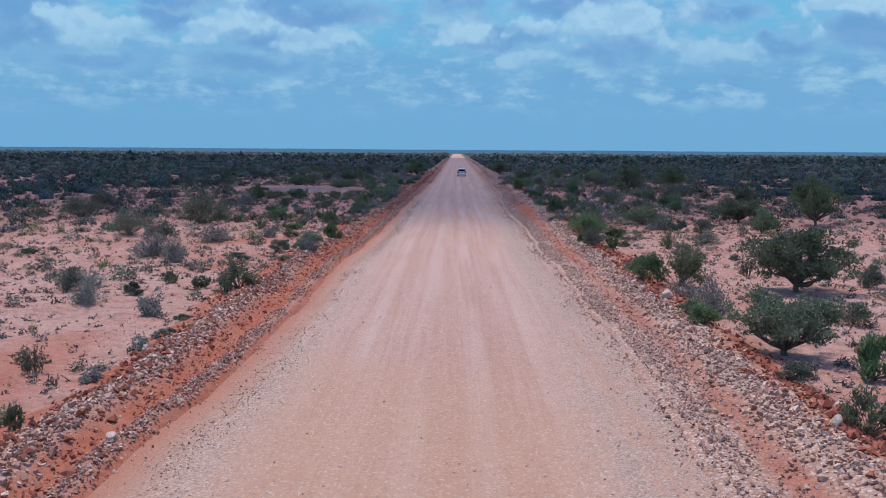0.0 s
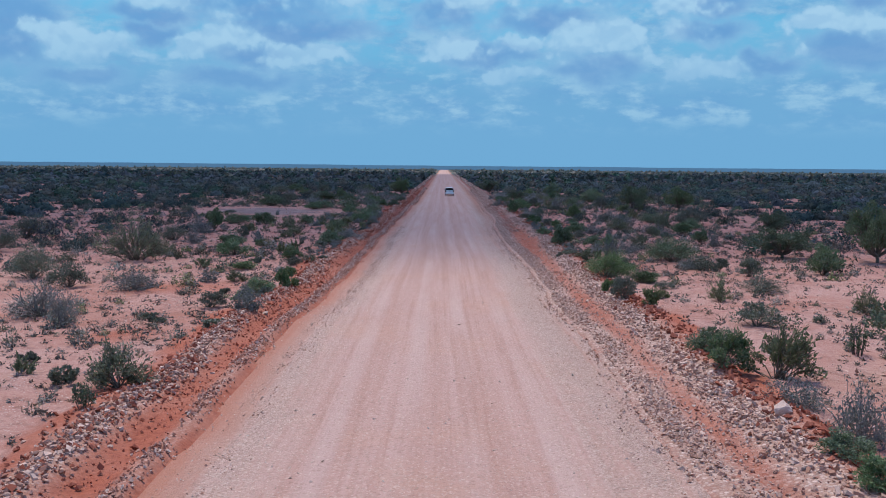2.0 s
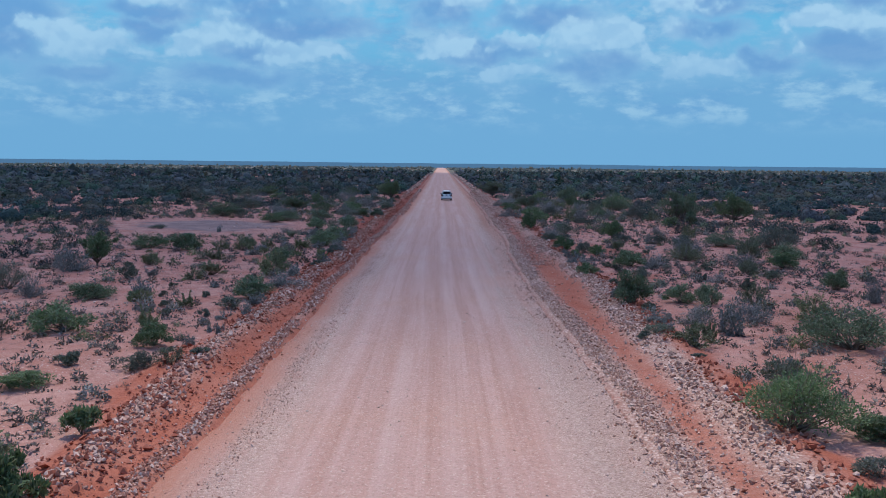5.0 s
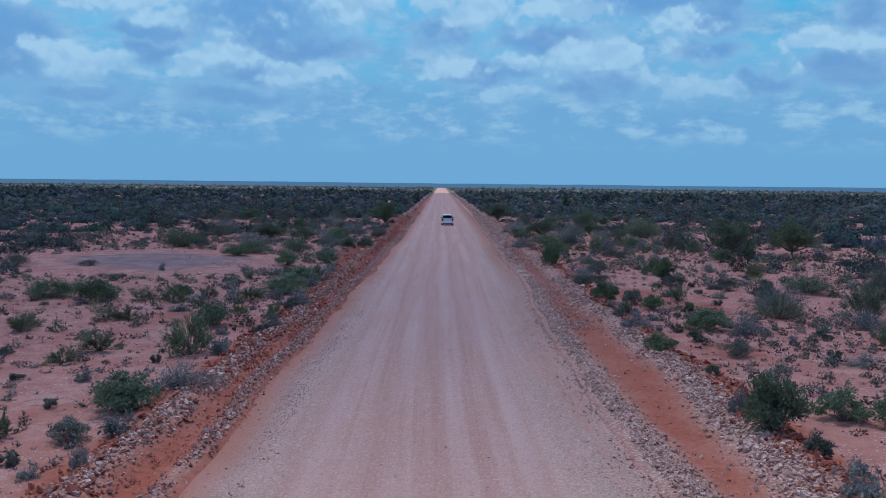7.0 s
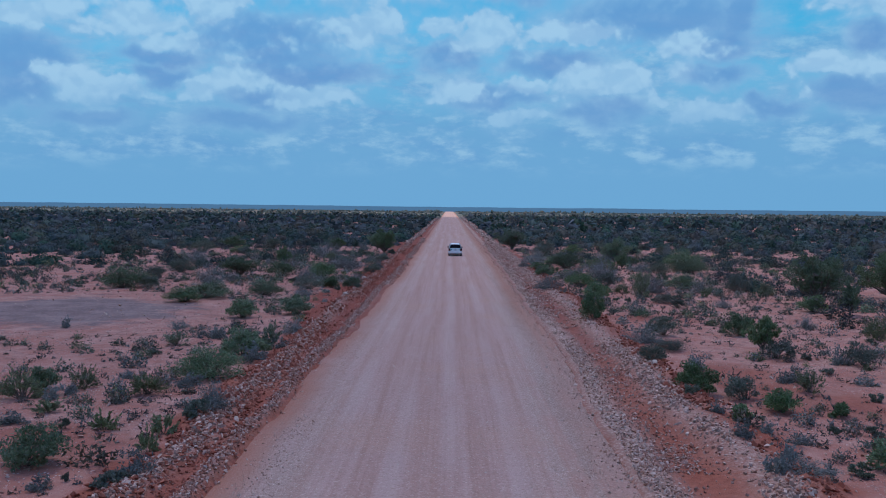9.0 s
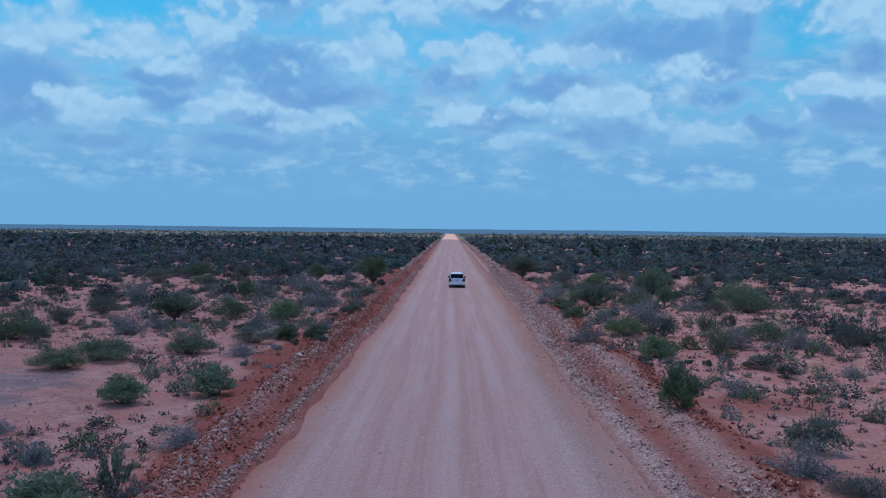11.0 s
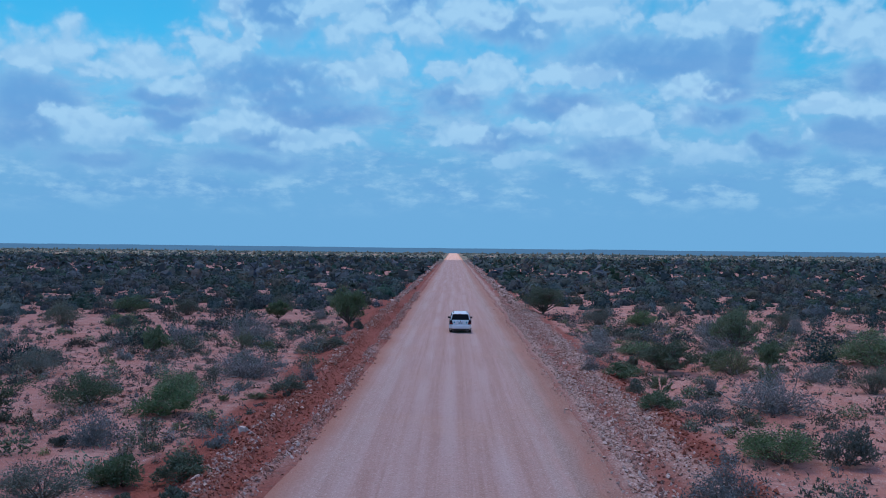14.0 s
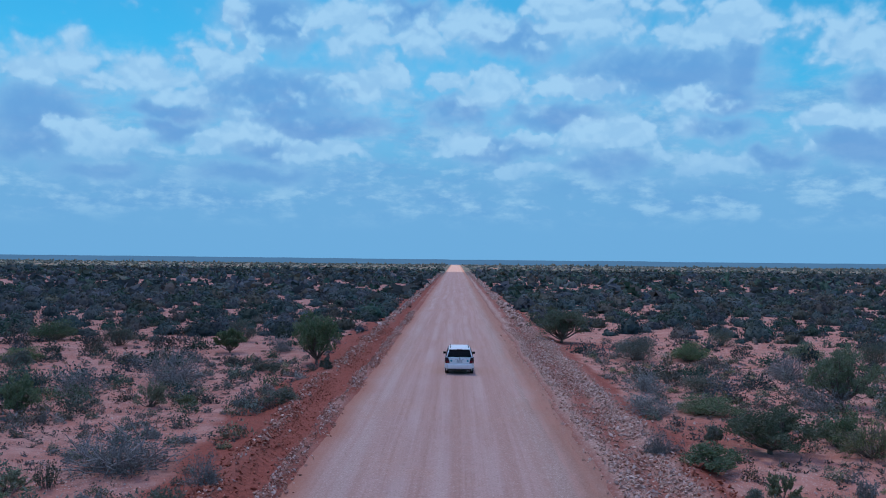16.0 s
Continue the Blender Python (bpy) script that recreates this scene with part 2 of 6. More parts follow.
    colour = g.mix(g.math("MULTIPLY", g.ramp(rim, 1.1, 0.65), 0.8), colour, g.mix(g.ramp(g.math("MULTIPLY_ADD", mid, 0.5, g.math("MULTIPLY", fine, 0.5)), 0.4, 0.62), (0.15, 0.12, 0.12), (0.29, 0.21, 0.19)))
    # far scrub that closes over the soil
    scrub = g.math("MULTIPLY", g.ramp(y, 400.0, 680.0), g.ramp(g.noise(at, 0.05, 3.0), 0.25, 0.5))
    colour = g.mix(g.math("MULTIPLY", scrub, 0.95), colour, (0.085, 0.105, 0.09))
    g.put(s.inputs["Base Color"], colour)
    lumps = g.math("ADD", g.noise(at, 16.0, 4.0, 0.7), g.math("MULTIPLY", show, 0.8))
    lumps = g.math("SUBTRACT", lumps, g.math("MULTIPLY", stony, grit["Distance"]))
    g.put(s.inputs["Normal"], g.bump(lumps, 0.7, 0.06))


def build_road(g, s):
    at = g.node("ShaderNodeTexCoord").outputs["Object"]
    x, y, z = g.split(at)
    bend = g.math("MULTIPLY_ADD", g.noise(g.join(0.0, g.math("MULTIPLY", y, 0.016)), 1.0, 1.0), 1.2, x)
    along = g.join(bend, g.math("MULTIPLY", y, 0.013))
    streaks = g.noise(along, 1.5, 4.0, 0.6)
    thin = g.noise(along, 5.5, 3.0, 0.55)
    broad = g.noise(at, 0.16, 4.0, 0.6)
    fine = g.noise(at, 11.0, 6.0, 0.75)
    colour = g.mix(g.ramp(streaks, 0.34, 0.66), (0.455, 0.258, 0.206), (0.52, 0.325, 0.275))
    colour = g.mix(g.math("MULTIPLY", g.math("MULTIPLY", g.ramp(thin, 0.46, 0.66), g.ramp(broad, 0.3, 0.6)), 0.55), colour, (0.38, 0.2, 0.155))
    colour = g.mix(g.math("MULTIPLY", g.ramp(broad, 0.48, 0.68), 0.5), colour, (0.51, 0.29, 0.215))
    colour = g.mix(g.math("MULTIPLY", g.ramp(fine, 0.48, 0.74), 0.7), colour, (0.27, 0.15, 0.118))
    # paler, packed wheel tracks
    for middle in (-2.9, -1.1, 0.35, 2.1):
        track = g.ramp(g.math("ABSOLUTE", g.math("SUBTRACT", bend, middle + 0.8)), 0.42, 0.1)
        track = g.math("MULTIPLY", track, g.ramp(g.noise(g.join(middle, g.math("MULTIPLY", y, 0.06)), 1.0, 2.0), 0.35, 0.65))
        colour = g.mix(g.math("MULTIPLY", track, 0.65), colour, (0.545, 0.375, 0.33))
    earthy = g.math("MULTIPLY", g.ramp(g.math("MULTIPLY_ADD", g.math("SUBTRACT", broad, 0.5), 40.0, y), 27.0, 14.0), g.ramp(fine, 0.3, 0.7, 0.75, 0.45))
    colour = g.mix(earthy, colour, (0.48, 0.27, 0.175))
    pebble = g.cells(at, 9.0)
    colour = g.mix(g.math("MULTIPLY", g.ramp(pebble["Distance"], 0.5, 0.2), 0.42), colour, g.mix(g.split(pebble["Color"])[0], (0.27, 0.145, 0.105), (0.64, 0.46, 0.38)))
    # loose pale gravel towards the shoulders
    gravel = g.cells(at, 26.0)
    mixed = g.split(gravel["Color"])
    edge = g.attribute("gravel")
    edge = g.math("MULTIPLY", edge, g.ramp(g.math("ADD", g.noise(along, 2.2, 3.0), g.math("MULTIPLY", g.noise(at, 0.5, 3.0), 0.5)), 0.5, 0.82))
    tone = g.mix(mixed[0], (0.33, 0.215, 0.17), (0.67, 0.5, 0.42))
    chips = g.math("ADD", g.math("MULTIPLY", edge, 0.7), g.math("MULTIPLY", g.ramp(mixed[1], 0.8, 0.85), 0.5), clamp=True)
    colour = g.mix(chips, colour, tone)
    # red soil carried in at the edges
    red = g.attribute("soiled")
    red = g.math("MULTIPLY", red, g.ramp(g.math("ADD", broad, g.math("MULTIPLY", streaks, 0.5)), 0.32, 0.72), clamp=True)
    colour = g.mix(g.math("MULTIPLY", red, g.ramp(fine, 0.3, 0.65, 0.95, 0.65)), colour, (0.4, 0.165, 0.105))
    g.put(s.inputs["Base Color"], colour)
    relief = g.math("ADD", g.noise(at, 24.0, 3.0, 0.7), g.math("MULTIPLY", gravel["Distance"], g.math("MULTIPLY", edge, -1.2)))
    g.put(s.inputs["Normal"], g.bump(relief, 0.8, 0.05))


def build_stone(g, s):
    at = g.node("ShaderNodeTexCoord").outputs["Object"]
    one = g.math("FRACT", g.math("ADD", g.node("ShaderNodeNewGeometry").outputs["Random Per Island"], g.node("ShaderNodeObjectInfo").outputs["Random"]))
    two = g.math("FRACT", g.math("MULTIPLY", one, 17.3))
    colour = g.mix(g.ramp(one, 0.1, 0.95, smooth=False), (0.33, 0.185, 0.138), (0.65, 0.46, 0.375))
    colour = g.mix(g.math("MULTIPLY", g.ramp(two, 0.7, 0.85), 0.6), colour, (0.38, 0.17, 0.105))
    colour = g.mix(g.math("MULTIPLY", g.ramp(g.noise(at, 7.0, 4.0, 0.65), 0.45, 0.75), 0.4), colour, (0.46, 0.28, 0.21))
    g.put(s.inputs["Base Color"], colour)
    g.put(s.inputs["Normal"], g.bump(g.noise(at, 30.0, 3.0), 0.4, 0.02))


def build_red_stone(g, s):
    at = g.node("ShaderNodeTexCoord").outputs["Object"]
    one = g.node("ShaderNodeNewGeometry").outputs["Random Per Island"]
    colour = g.mix(g.ramp(one, 0.0, 0.7, smooth=False), (0.24, 0.1, 0.07), (0.46, 0.26, 0.2))
    colour = g.mix(g.ramp(one, 0.74, 0.8), colour, (0.6, 0.44, 0.365))
    colour = g.mix(g.math("MULTIPLY", g.ramp(g.noise(at, 9.0, 4.0, 0.65), 0.45, 0.75), 0.5), colour, (0.36, 0.13, 0.075))
    g.put(s.inputs["Base Color"], colour)
    g.put(s.inputs["Normal"], g.bump(g.noise(at, 30.0, 3.0), 0.4, 0.02))


def leafy(name, a, b, c, lumpy=False, joined=False):
    """Foliage: two greens leaf by leaf, c for sun-bleached or dry leaves; each plant has its own tone."""
    def build(g, s):
        leaf = g.node("ShaderNodeNewGeometry").outputs["Random Per Island"]
        own = g.attribute("own") if joined else g.node("ShaderNodeObjectInfo").outputs["Random"]
        two = g.math("FRACT", g.math("MULTIPLY", own, 5.3))
        colour = g.mix(leaf, a, b)
        colour = g.mix(g.math("MULTIPLY", g.ramp(g.math("FRACT", g.math("MULTIPLY", leaf, 7.7)), 0.7, 0.95), 0.7), colour, c)
        if joined:
            # some bushes are browner or half bare, some bluish grey
            three = g.math("FRACT", g.math("MULTIPLY", own, 13.7))
            colour = g.mix(g.math("MULTIPLY", g.ramp(three, 0.72, 0.9), 0.6), colour, (0.15, 0.115, 0.088))
            colour = g.mix(g.math("MULTIPLY", g.ramp(three, 0.26, 0.1), 0.55), colour, (0.13, 0.155, 0.165))
        if lumpy:
            at = g.node("ShaderNodeTexCoord").outputs["Object"]
            grain = g.noise(at, 3.2, 5.0, 0.7)
            colour = g.mix(g.math("MULTIPLY", g.ramp(grain, 0.42, 0.68), 0.45), colour, tuple(0.6 * k for k in a))
            g.put(s.inputs["Normal"], g.bump(grain, 0.5, 0.25))
        tone = g.math("ADD", 0.65, g.math("MULTIPLY", own, 0.7)) if joined else g.math("ADD", 0.75, g.math("MULTIPLY", own, 0.5))
        n = g.node("ShaderNodeHueSaturation")
        g.put(n.inputs["Color"], colour)
        g.put(n.inputs["Value"], tone)
        g.put(n.inputs["Saturation"], g.math("ADD", 0.75, g.math("MULTIPLY", two, 0.4)))
        g.put(s.inputs["Base Color"], n.outputs[0])
        # thin leaves let some of the light through
        glow = g.node("ShaderNodeBsdfTranslucent")
        g.put(glow.inputs["Color"], n.outputs[0])
        both = g.node("ShaderNodeMixShader")
        both.inputs[0].default_value = 0.3
        g.put(both.inputs[1], s.outputs[0])
        g.put(both.inputs[2], glow.outputs[0])
        g.put(g.tree.nodes["Material Output"].inputs["Surface"], both.outputs[0])
    return material(name, build, 0.7, 0.0, 0.25)


def barky(name, a, b):
    def build(g, s):
        at = g.node("ShaderNodeTexCoord").outputs["Object"]
        grain = g.noise(g.vec("MULTIPLY", at, (9.0, 9.0, 2.0)), 3.0, 4.0, 0.65)
        tone = g.node("ShaderNodeNewGeometry").outputs["Random Per Island"]
        colour = g.mix(g.ramp(grain, 0.3, 0.7), a, b)
        colour = g.mix(g.math("MULTIPLY", tone, 0.4), colour, b)
        g.put(s.inputs["Base Color"], colour)
        g.put(s.inputs["Normal"], g.bump(grain, 0.4, 0.02))
    return material(name, build, 0.9, 0.0, 0.2)


SOIL = material("red_soil", build_soil, 0.95, 0.0, 0.15)
ROADBED = material("graded_murram", build_road, 0.93, 0.0, 0.15)
STONE = material("broken_stone", build_stone, 0.9, 0.0, 0.2)
RED_STONE = material("dusty_red_stone", build_red_stone, 0.95, 0.0, 0.15)


def build_clod(g, s):
    at = g.node("ShaderNodeTexCoord").outputs["Object"]
    one = g.node("ShaderNodeNewGeometry").outputs["Random Per Island"]
    colour = g.mix(one, (0.23, 0.068, 0.044), (0.39, 0.14, 0.09))
    g.put(s.inputs["Base Color"], g.mix(g.math("MULTIPLY", g.ramp(g.noise(at, 12.0, 4.0), 0.45, 0.7), 0.5), colour, (0.3, 0.1, 0.065)))


def build_pale(g, s):
    at = g.node("ShaderNodeTexCoord").outputs["Object"]
    n = g.noise(at, 5.0, 5.0, 0.65)
    g.put(s.inputs["Base Color"], g.mix(g.ramp(n, 0.35, 0.7), (0.6, 0.47, 0.39), (0.42, 0.27, 0.2)))
    g.put(s.inputs["Normal"], g.bump(n, 0.5, 0.05))


CLOD = material("red_clod", build_clod, 0.95, 0.0, 0.1)
PALE_ROCK = material("pale_limestone", build_pale, 0.9, 0.0, 0.2)
LEAF = {
    "green": leafy("green_leaves", (0.099, 0.152, 0.073), (0.165, 0.218, 0.112), (0.238, 0.251, 0.165)),
    "dark": leafy("grey_green_leaves", (0.099, 0.119, 0.087), (0.165, 0.183, 0.138), (0.238, 0.224, 0.191)),
    "dry": leafy("grey_leaves", (0.158, 0.172, 0.158), (0.251, 0.257, 0.238), (0.198, 0.191, 0.158)),
    "fan": leafy("olive_leaves", (0.139, 0.165, 0.086), (0.218, 0.238, 0.125), (0.264, 0.231, 0.158)),
    "column": leafy("deep_green_leaves", (0.053, 0.086, 0.047), (0.092, 0.132, 0.073), (0.119, 0.132, 0.086)),
    "tree": leafy("acacia_leaves", (0.099, 0.139, 0.073), (0.165, 0.205, 0.108), (0.211, 0.218, 0.145)),
}
LOW = {key: leafy("low_" + name, *tones, lumpy=key.startswith("belt"), joined=True) for key, name, tones in (
    ("dark", "grey_green_leaves", ((0.098, 0.121, 0.092), (0.172, 0.194, 0.149), (0.252, 0.240, 0.206))),
    ("dry", "grey_leaves", ((0.163, 0.169, 0.163), (0.275, 0.275, 0.256), (0.237, 0.213, 0.181))),
    ("fan", "olive_leaves", ((0.132, 0.168, 0.084), (0.228, 0.252, 0.132), (0.288, 0.252, 0.168))),
    ("scrub", "scrub_leaves", ((0.077, 0.109, 0.088), (0.121, 0.157, 0.129), (0.149, 0.169, 0.154))),
    ("green", "green_leaves", ((0.092, 0.153, 0.087), (0.138, 0.206, 0.118), (0.185, 0.230, 0.163))),
    ("tuft", "dry_tuft_leaves", ((0.080, 0.070, 0.069), (0.168, 0.148, 0.144), (0.240, 0.193, 0.172))),
    # belt tones: darker, bluer near leaves, with distance haze and cloud shade put in
    ("belt_dry", "haze_tinted_grey_leaves", ((0.062, 0.081, 0.098), (0.087, 0.105, 0.122), (0.095, 0.103, 0.114))),
    ("belt", "haze_tinted_scrub_leaves", ((0.039, 0.076, 0.077), (0.060, 0.102, 0.102), (0.073, 0.107, 0.109))),
    ("belt_green", "haze_tinted_bush_leaves", ((0.038, 0.083, 0.061), (0.055, 0.106, 0.078), (0.068, 0.110, 0.085))),
    # farthest scrub: toned down and blued to stand for haze and cloud shade
    ("belt_far", "shade_tinted_far_scrub", ((0.042, 0.072, 0.074), (0.058, 0.09, 0.089), (0.07, 0.094, 0.092))))}
BARK = barky("brown_bark", (0.1, 0.075, 0.06), (0.2, 0.16, 0.13))
GREY_TWIG = barky("grey_dead_twigs", (0.16, 0.15, 0.145), (0.3, 0.28, 0.265))


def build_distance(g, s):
    """Plain miles off: the blue haze is put into its colour and a steady glow."""
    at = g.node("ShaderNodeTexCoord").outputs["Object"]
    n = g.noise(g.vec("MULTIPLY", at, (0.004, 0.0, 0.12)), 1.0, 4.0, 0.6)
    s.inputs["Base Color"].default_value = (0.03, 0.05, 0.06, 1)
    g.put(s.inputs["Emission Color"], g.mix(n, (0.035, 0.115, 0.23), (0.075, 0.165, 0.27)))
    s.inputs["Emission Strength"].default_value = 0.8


DISTANCE = material("haze_glow_distance", build_distance, 1.0, 0.0, 0.0)

# ---- the land ----
def hashed(i, j, seed):
    n = (i.astype(np.int64) * 374761393 + j.astype(np.int64) * 668265263 + seed * 982451653) & 0x7FFFFFFF
    n = ((n ^ (n >> 13)) * 1274126177) & 0x7FFFFFFF
    return ((n ^ (n >> 16)) & 0xFFFFFF) / 0xFFFFFF


def bumps(x, y, size, seed):
    """Smooth noise from -1 to 1 with features of that size in metres."""
    x, y = np.asarray(x, float) / size, np.asarray(y, float) / size
    i, j = np.floor(x), np.floor(y)
    u, v = x - i, y - j
    u, v = u * u * (3 - 2 * u), v * v * (3 - 2 * v)
    top = hashed(i, j, seed) * (1 - u) + hashed(i + 1, j, seed) * u
    low = hashed(i, j + 1, seed) * (1 - u) + hashed(i + 1, j + 1, seed) * u
    return 2 * (top * (1 - v) + low * v) - 1


# lines along the road: places y and x of each
LEFT_BANK = (-100, 14, 30, 46, 50, 56, 63, 70, 85, 95, 105, 122, 132, 142, 160, 172, 180, 200, 260), (-8.1, -8.1, -7.9, -8.0, -7.6, -7.4, -7.7, -7.5, -7.2, -6.8, -6.5, -6.8, -6.9, -6.65, -6.5, -6.5, -6.9, -6.8, -6.6)   # outer bank of stones
LEFT_ROW = (-100, 12, 25, 45, 50, 58, 67, 83, 90, 107, 122, 135, 150, 165, 180, 260), (-6.5, -6.45, -6.15, -6.3, -6.0, -5.8, -5.6, -5.75, -5.55, -5.5, -5.3, -5.25, -5.0, -4.7, -4.85, -4.9)   # small windrow at the road's edge
RIGHT_BAND = (-100, 12, 25, 36, 45, 64, 83, 94, 104, 117, 140, 168, 187, 260), (4.5, 4.55, 4.95, 5.0, 4.8, 5.0, 4.7, 4.95, 5.25, 5.6, 5.6, 5.95, 6.1, 6.1)   # where the gravel shoulder begins
RIGHT_BANK = (-100, 12, 28, 46, 57, 70, 84, 91, 100, 120, 136, 149, 160, 180, 260), (7.2, 7.2, 7.4, 7.65, 7.7, 7.9, 8.6, 8.5, 8.15, 8.4, 8.5, 8.2, 8.5, 8.7, 8.6)   # outer bank of stones


def line(xs, y, wander=0.16, seed=3):
    return np.interp(y, *xs) + wander * bumps(y, 0 * np.asarray(y, float), 6.0, seed) + 0.07 * bumps(y, 0 * np.asarray(y, float), 1.7, seed + 1)


def stones_there(y, side):
    """How thickly the outer bank is strewn along its way: on one side it is mostly red soil for long stretches."""
    if side > 0:
        return np.interp(y, (0, 60, 90, 122, 128, 148, 156, 300), (1.0, 1.0, 0.85, 0.85, 0.4, 0.4, 0.9, 1.0))
    return np.interp(y, (0, 40, 45, 57, 64, 84, 126, 145, 152, 184, 192, 300), (1.0, 1.0, 0.45, 0.55, 0.75, 0.75, 0.65, 0.6, 0.3, 0.2, 0.4, 0.4))


def hump(x, middle, half):
    return np.exp(-((x - middle) / half) ** 2)


def falling(y):
    """Beyond a kilometre or so the plain dips out of sight."""
    return np.clip((np.asarray(y, float) - 1250) / 3000, 0, 1) * 22.0


def ground_z(x, y):
    x, y = np.asarray(x, float), np.asarray(y, float)
    lb, lr, rg, rb = line(LEFT_BANK, y, seed=3), line(LEFT_ROW, y, seed=5), line(RIGHT_BAND, y, seed=7), line(RIGHT_BANK, y, seed=9)
    wild = np.clip(np.maximum(lb - x, x - rb) / 2.0, 0, 1)
    z = wild * (0.12 * bumps(x, y, 11, 11) + 0.07 * bumps(x, y, 2.7, 12) + 0.03 * bumps(x, y, 0.8, 13))
    z += 0.02 * bumps(x, y, 0.45, 14) * (x < lr) + 0.03 * bumps(x, y, 0.4, 15) * (x > rg)
    z += hump(x, lb, 0.7) * (0.3 + 0.14 * bumps(x, y, 3.1, 16)) + hump(x, lr, 0.33) * (0.15 + 0.06 * bumps(x, y, 1.3, 17))
    z += hump(x, lb - 0.9, 0.5) * np.clip(bumps(x, y, 5.0, 26), 0, 1) * 0.3
    z += hump(x, rb, 0.75) * (0.26 + 0.13 * bumps(x, y, 2.7, 18)) + hump(x, rb + 0.95, 0.55) * (0.22 + 0.2 * bumps(x, y, 3.3, 19))
    z += hump(x, rg + 0.7, 0.55) * (0.1 + 0.05 * bumps(x, y, 2.1, 20))
    # ridges of a tracked machine in the red strip on one side
    strip = hump(x, (lb + lr) / 2, 0.42)
    z -= strip * 0.05
    z += strip * 0.018 * np.sign(np.sin(y * 14)) * (bumps(0 * x, y, 7, 21) > 0.1) * (np.abs(x - (lb + lr) / 2) < 0.3)
    z = np.where((x > lr + 0.35) & (x < rg + 0.1), np.minimum(z, -0.06), z)
    return z - falling(y)


def turned_soil(x, y):
    lb, lr, rg, rb = line(LEFT_BANK, y, seed=3), line(LEFT_ROW, y, seed=5), line(RIGHT_BAND, y, seed=7), line(RIGHT_BANK, y, seed=9)
    ragged = 0.6 * bumps(x, y, 2.4, 22) + 0.3 * bumps(x, y, 0.7, 23)
    left = np.clip((x - (lb - 1.5 - 1.3 * np.clip((y - 118) / 20, 0, 1) + ragged)) / 0.5, 0, 1) * (x < 0)
    right = np.clip(((rb + 1.9 + ragged) - x) / 0.5, 0, 1) * (x > 0)
    patch = np.clip(bumps(x, y, 6.0, 24) * 2.4 - 1.2, 0, 0.7) * (np.abs(x) < 16)
    return np.clip(left + right + patch, 0, 1)


def mesh_of(name, V, T, mat, smooth=False):
    """A triangle or quad mesh from arrays."""
    me = bpy.data.meshes.new(name)
    k = T.shape[1]
    me.vertices.add(len(V))
    me.vertices.foreach_set("co", np.ascontiguousarray(V, np.float32).ravel())
    me.loops.add(T.size)
    me.loops.foreach_set("vertex_index", np.ascontiguousarray(T, np.int32).ravel())
    me.polygons.add(len(T))
    me.polygons.foreach_set("loop_start", np.arange(0, T.size, k, dtype=np.int32))
    me.polygons.foreach_set("use_smooth", np.full(len(T), smooth))
    me.update(calc_edges=True)
    me.materials.append(mat)
    return me


def sheet(name, X, Y, Z, mat):
    rows, cols = X.shape
    n = np.arange(rows * cols).reshape(rows, cols)
    Q = np.stack((n[:-1, :-1], n[:-1, 1:], n[1:, 1:], n[1:, :-1]), -1).reshape(-1, 4)
    return mesh_of(name, np.stack((X, Y, Z), -1).reshape(-1, 3), Q, mat, True)


def floats(me, name, values):
    me.attributes.new(name, "FLOAT", "POINT").data.foreach_set("value", np.ascontiguousarray(values, np.float32).ravel())


def rounded(me, V, T, N):
    """Soft shading for foliage: the leaves of a bush are lit as its rounded mass is."""
    N = N / np.maximum(np.linalg.norm(N, axis=1), 1e-6)[:, None]
    facing = np.sum(np.cross(V[T[:, 1]] - V[T[:, 0]], V[T[:, 2]] - V[T[:, 0]]) * N[T[:, 0]], 1)
    T = np.where((facing < 0)[:, None], T[:, ::-1], T)
    me.loops.foreach_set("vertex_index", np.ascontiguousarray(T, np.int32).ravel())
    me.attributes.new("custom_normal", "FLOAT_VECTOR", "POINT").data.foreach_set("vector", np.ascontiguousarray(N, np.float32).ravel())
    me.update()


def spaced(*runs):
    """Places along an axis: (from, to, step), the steps in turn."""
    return np.unique(np.concatenate([np.arange(a, b, s) for a, b, s in runs] + [[runs[-1][1]]]))


def make_ground():
    gx = spaced((-4000, -400, 300), (-400, -60, 20), (-60, -20, 2), (-20, -10.5, 0.5), (-10.5, -5, 0.19), (-5, 4, 1.0), (4, 10.5, 0.19),
                (10.5, 20, 0.5), (20, 60, 2), (60, 400, 20), (400, 4000, 300))
    gy = spaced((-400, 0, 25), (0, 12, 1), (12, 110, 0.5), (110, 190, 0.8), (190, 260, 1.5), (260, 500, 5), (500, 4900, 100))
    X, Y = np.meshgrid(gx, gy)
    me = sheet("ground", X, Y, ground_z(X, Y), SOIL)
    floats(me, "turned", turned_soil(X, Y))
    lb, lr, rg, rb = (line(q, Y, seed=k) for q, k in ((LEFT_BANK, 3), (LEFT_ROW, 5), (RIGHT_BAND, 7), (RIGHT_BANK, 9)))
    floats(me, "stony", np.clip(1.7 * (0.7 * hump(X, lb, 0.42) * stones_there(Y, -1) ** 2 + 0.35 * hump(X, lr, 0.2) + hump(X, rb, 0.65) * np.interp(Y, (0, 70, 95, 400), (1, 0.9, 0.45, 0.45)) + 1.2 * hump(X, rg + 0.65, 0.55) * np.interp(Y, (0, 70, 90, 160, 400), (1, 0.9, 0.6, 0.45, 0.5))), 0, 1))
    tagged(new("ground", me), "red sandy bushland soil with pale stone chips", "ground", kind="structure")


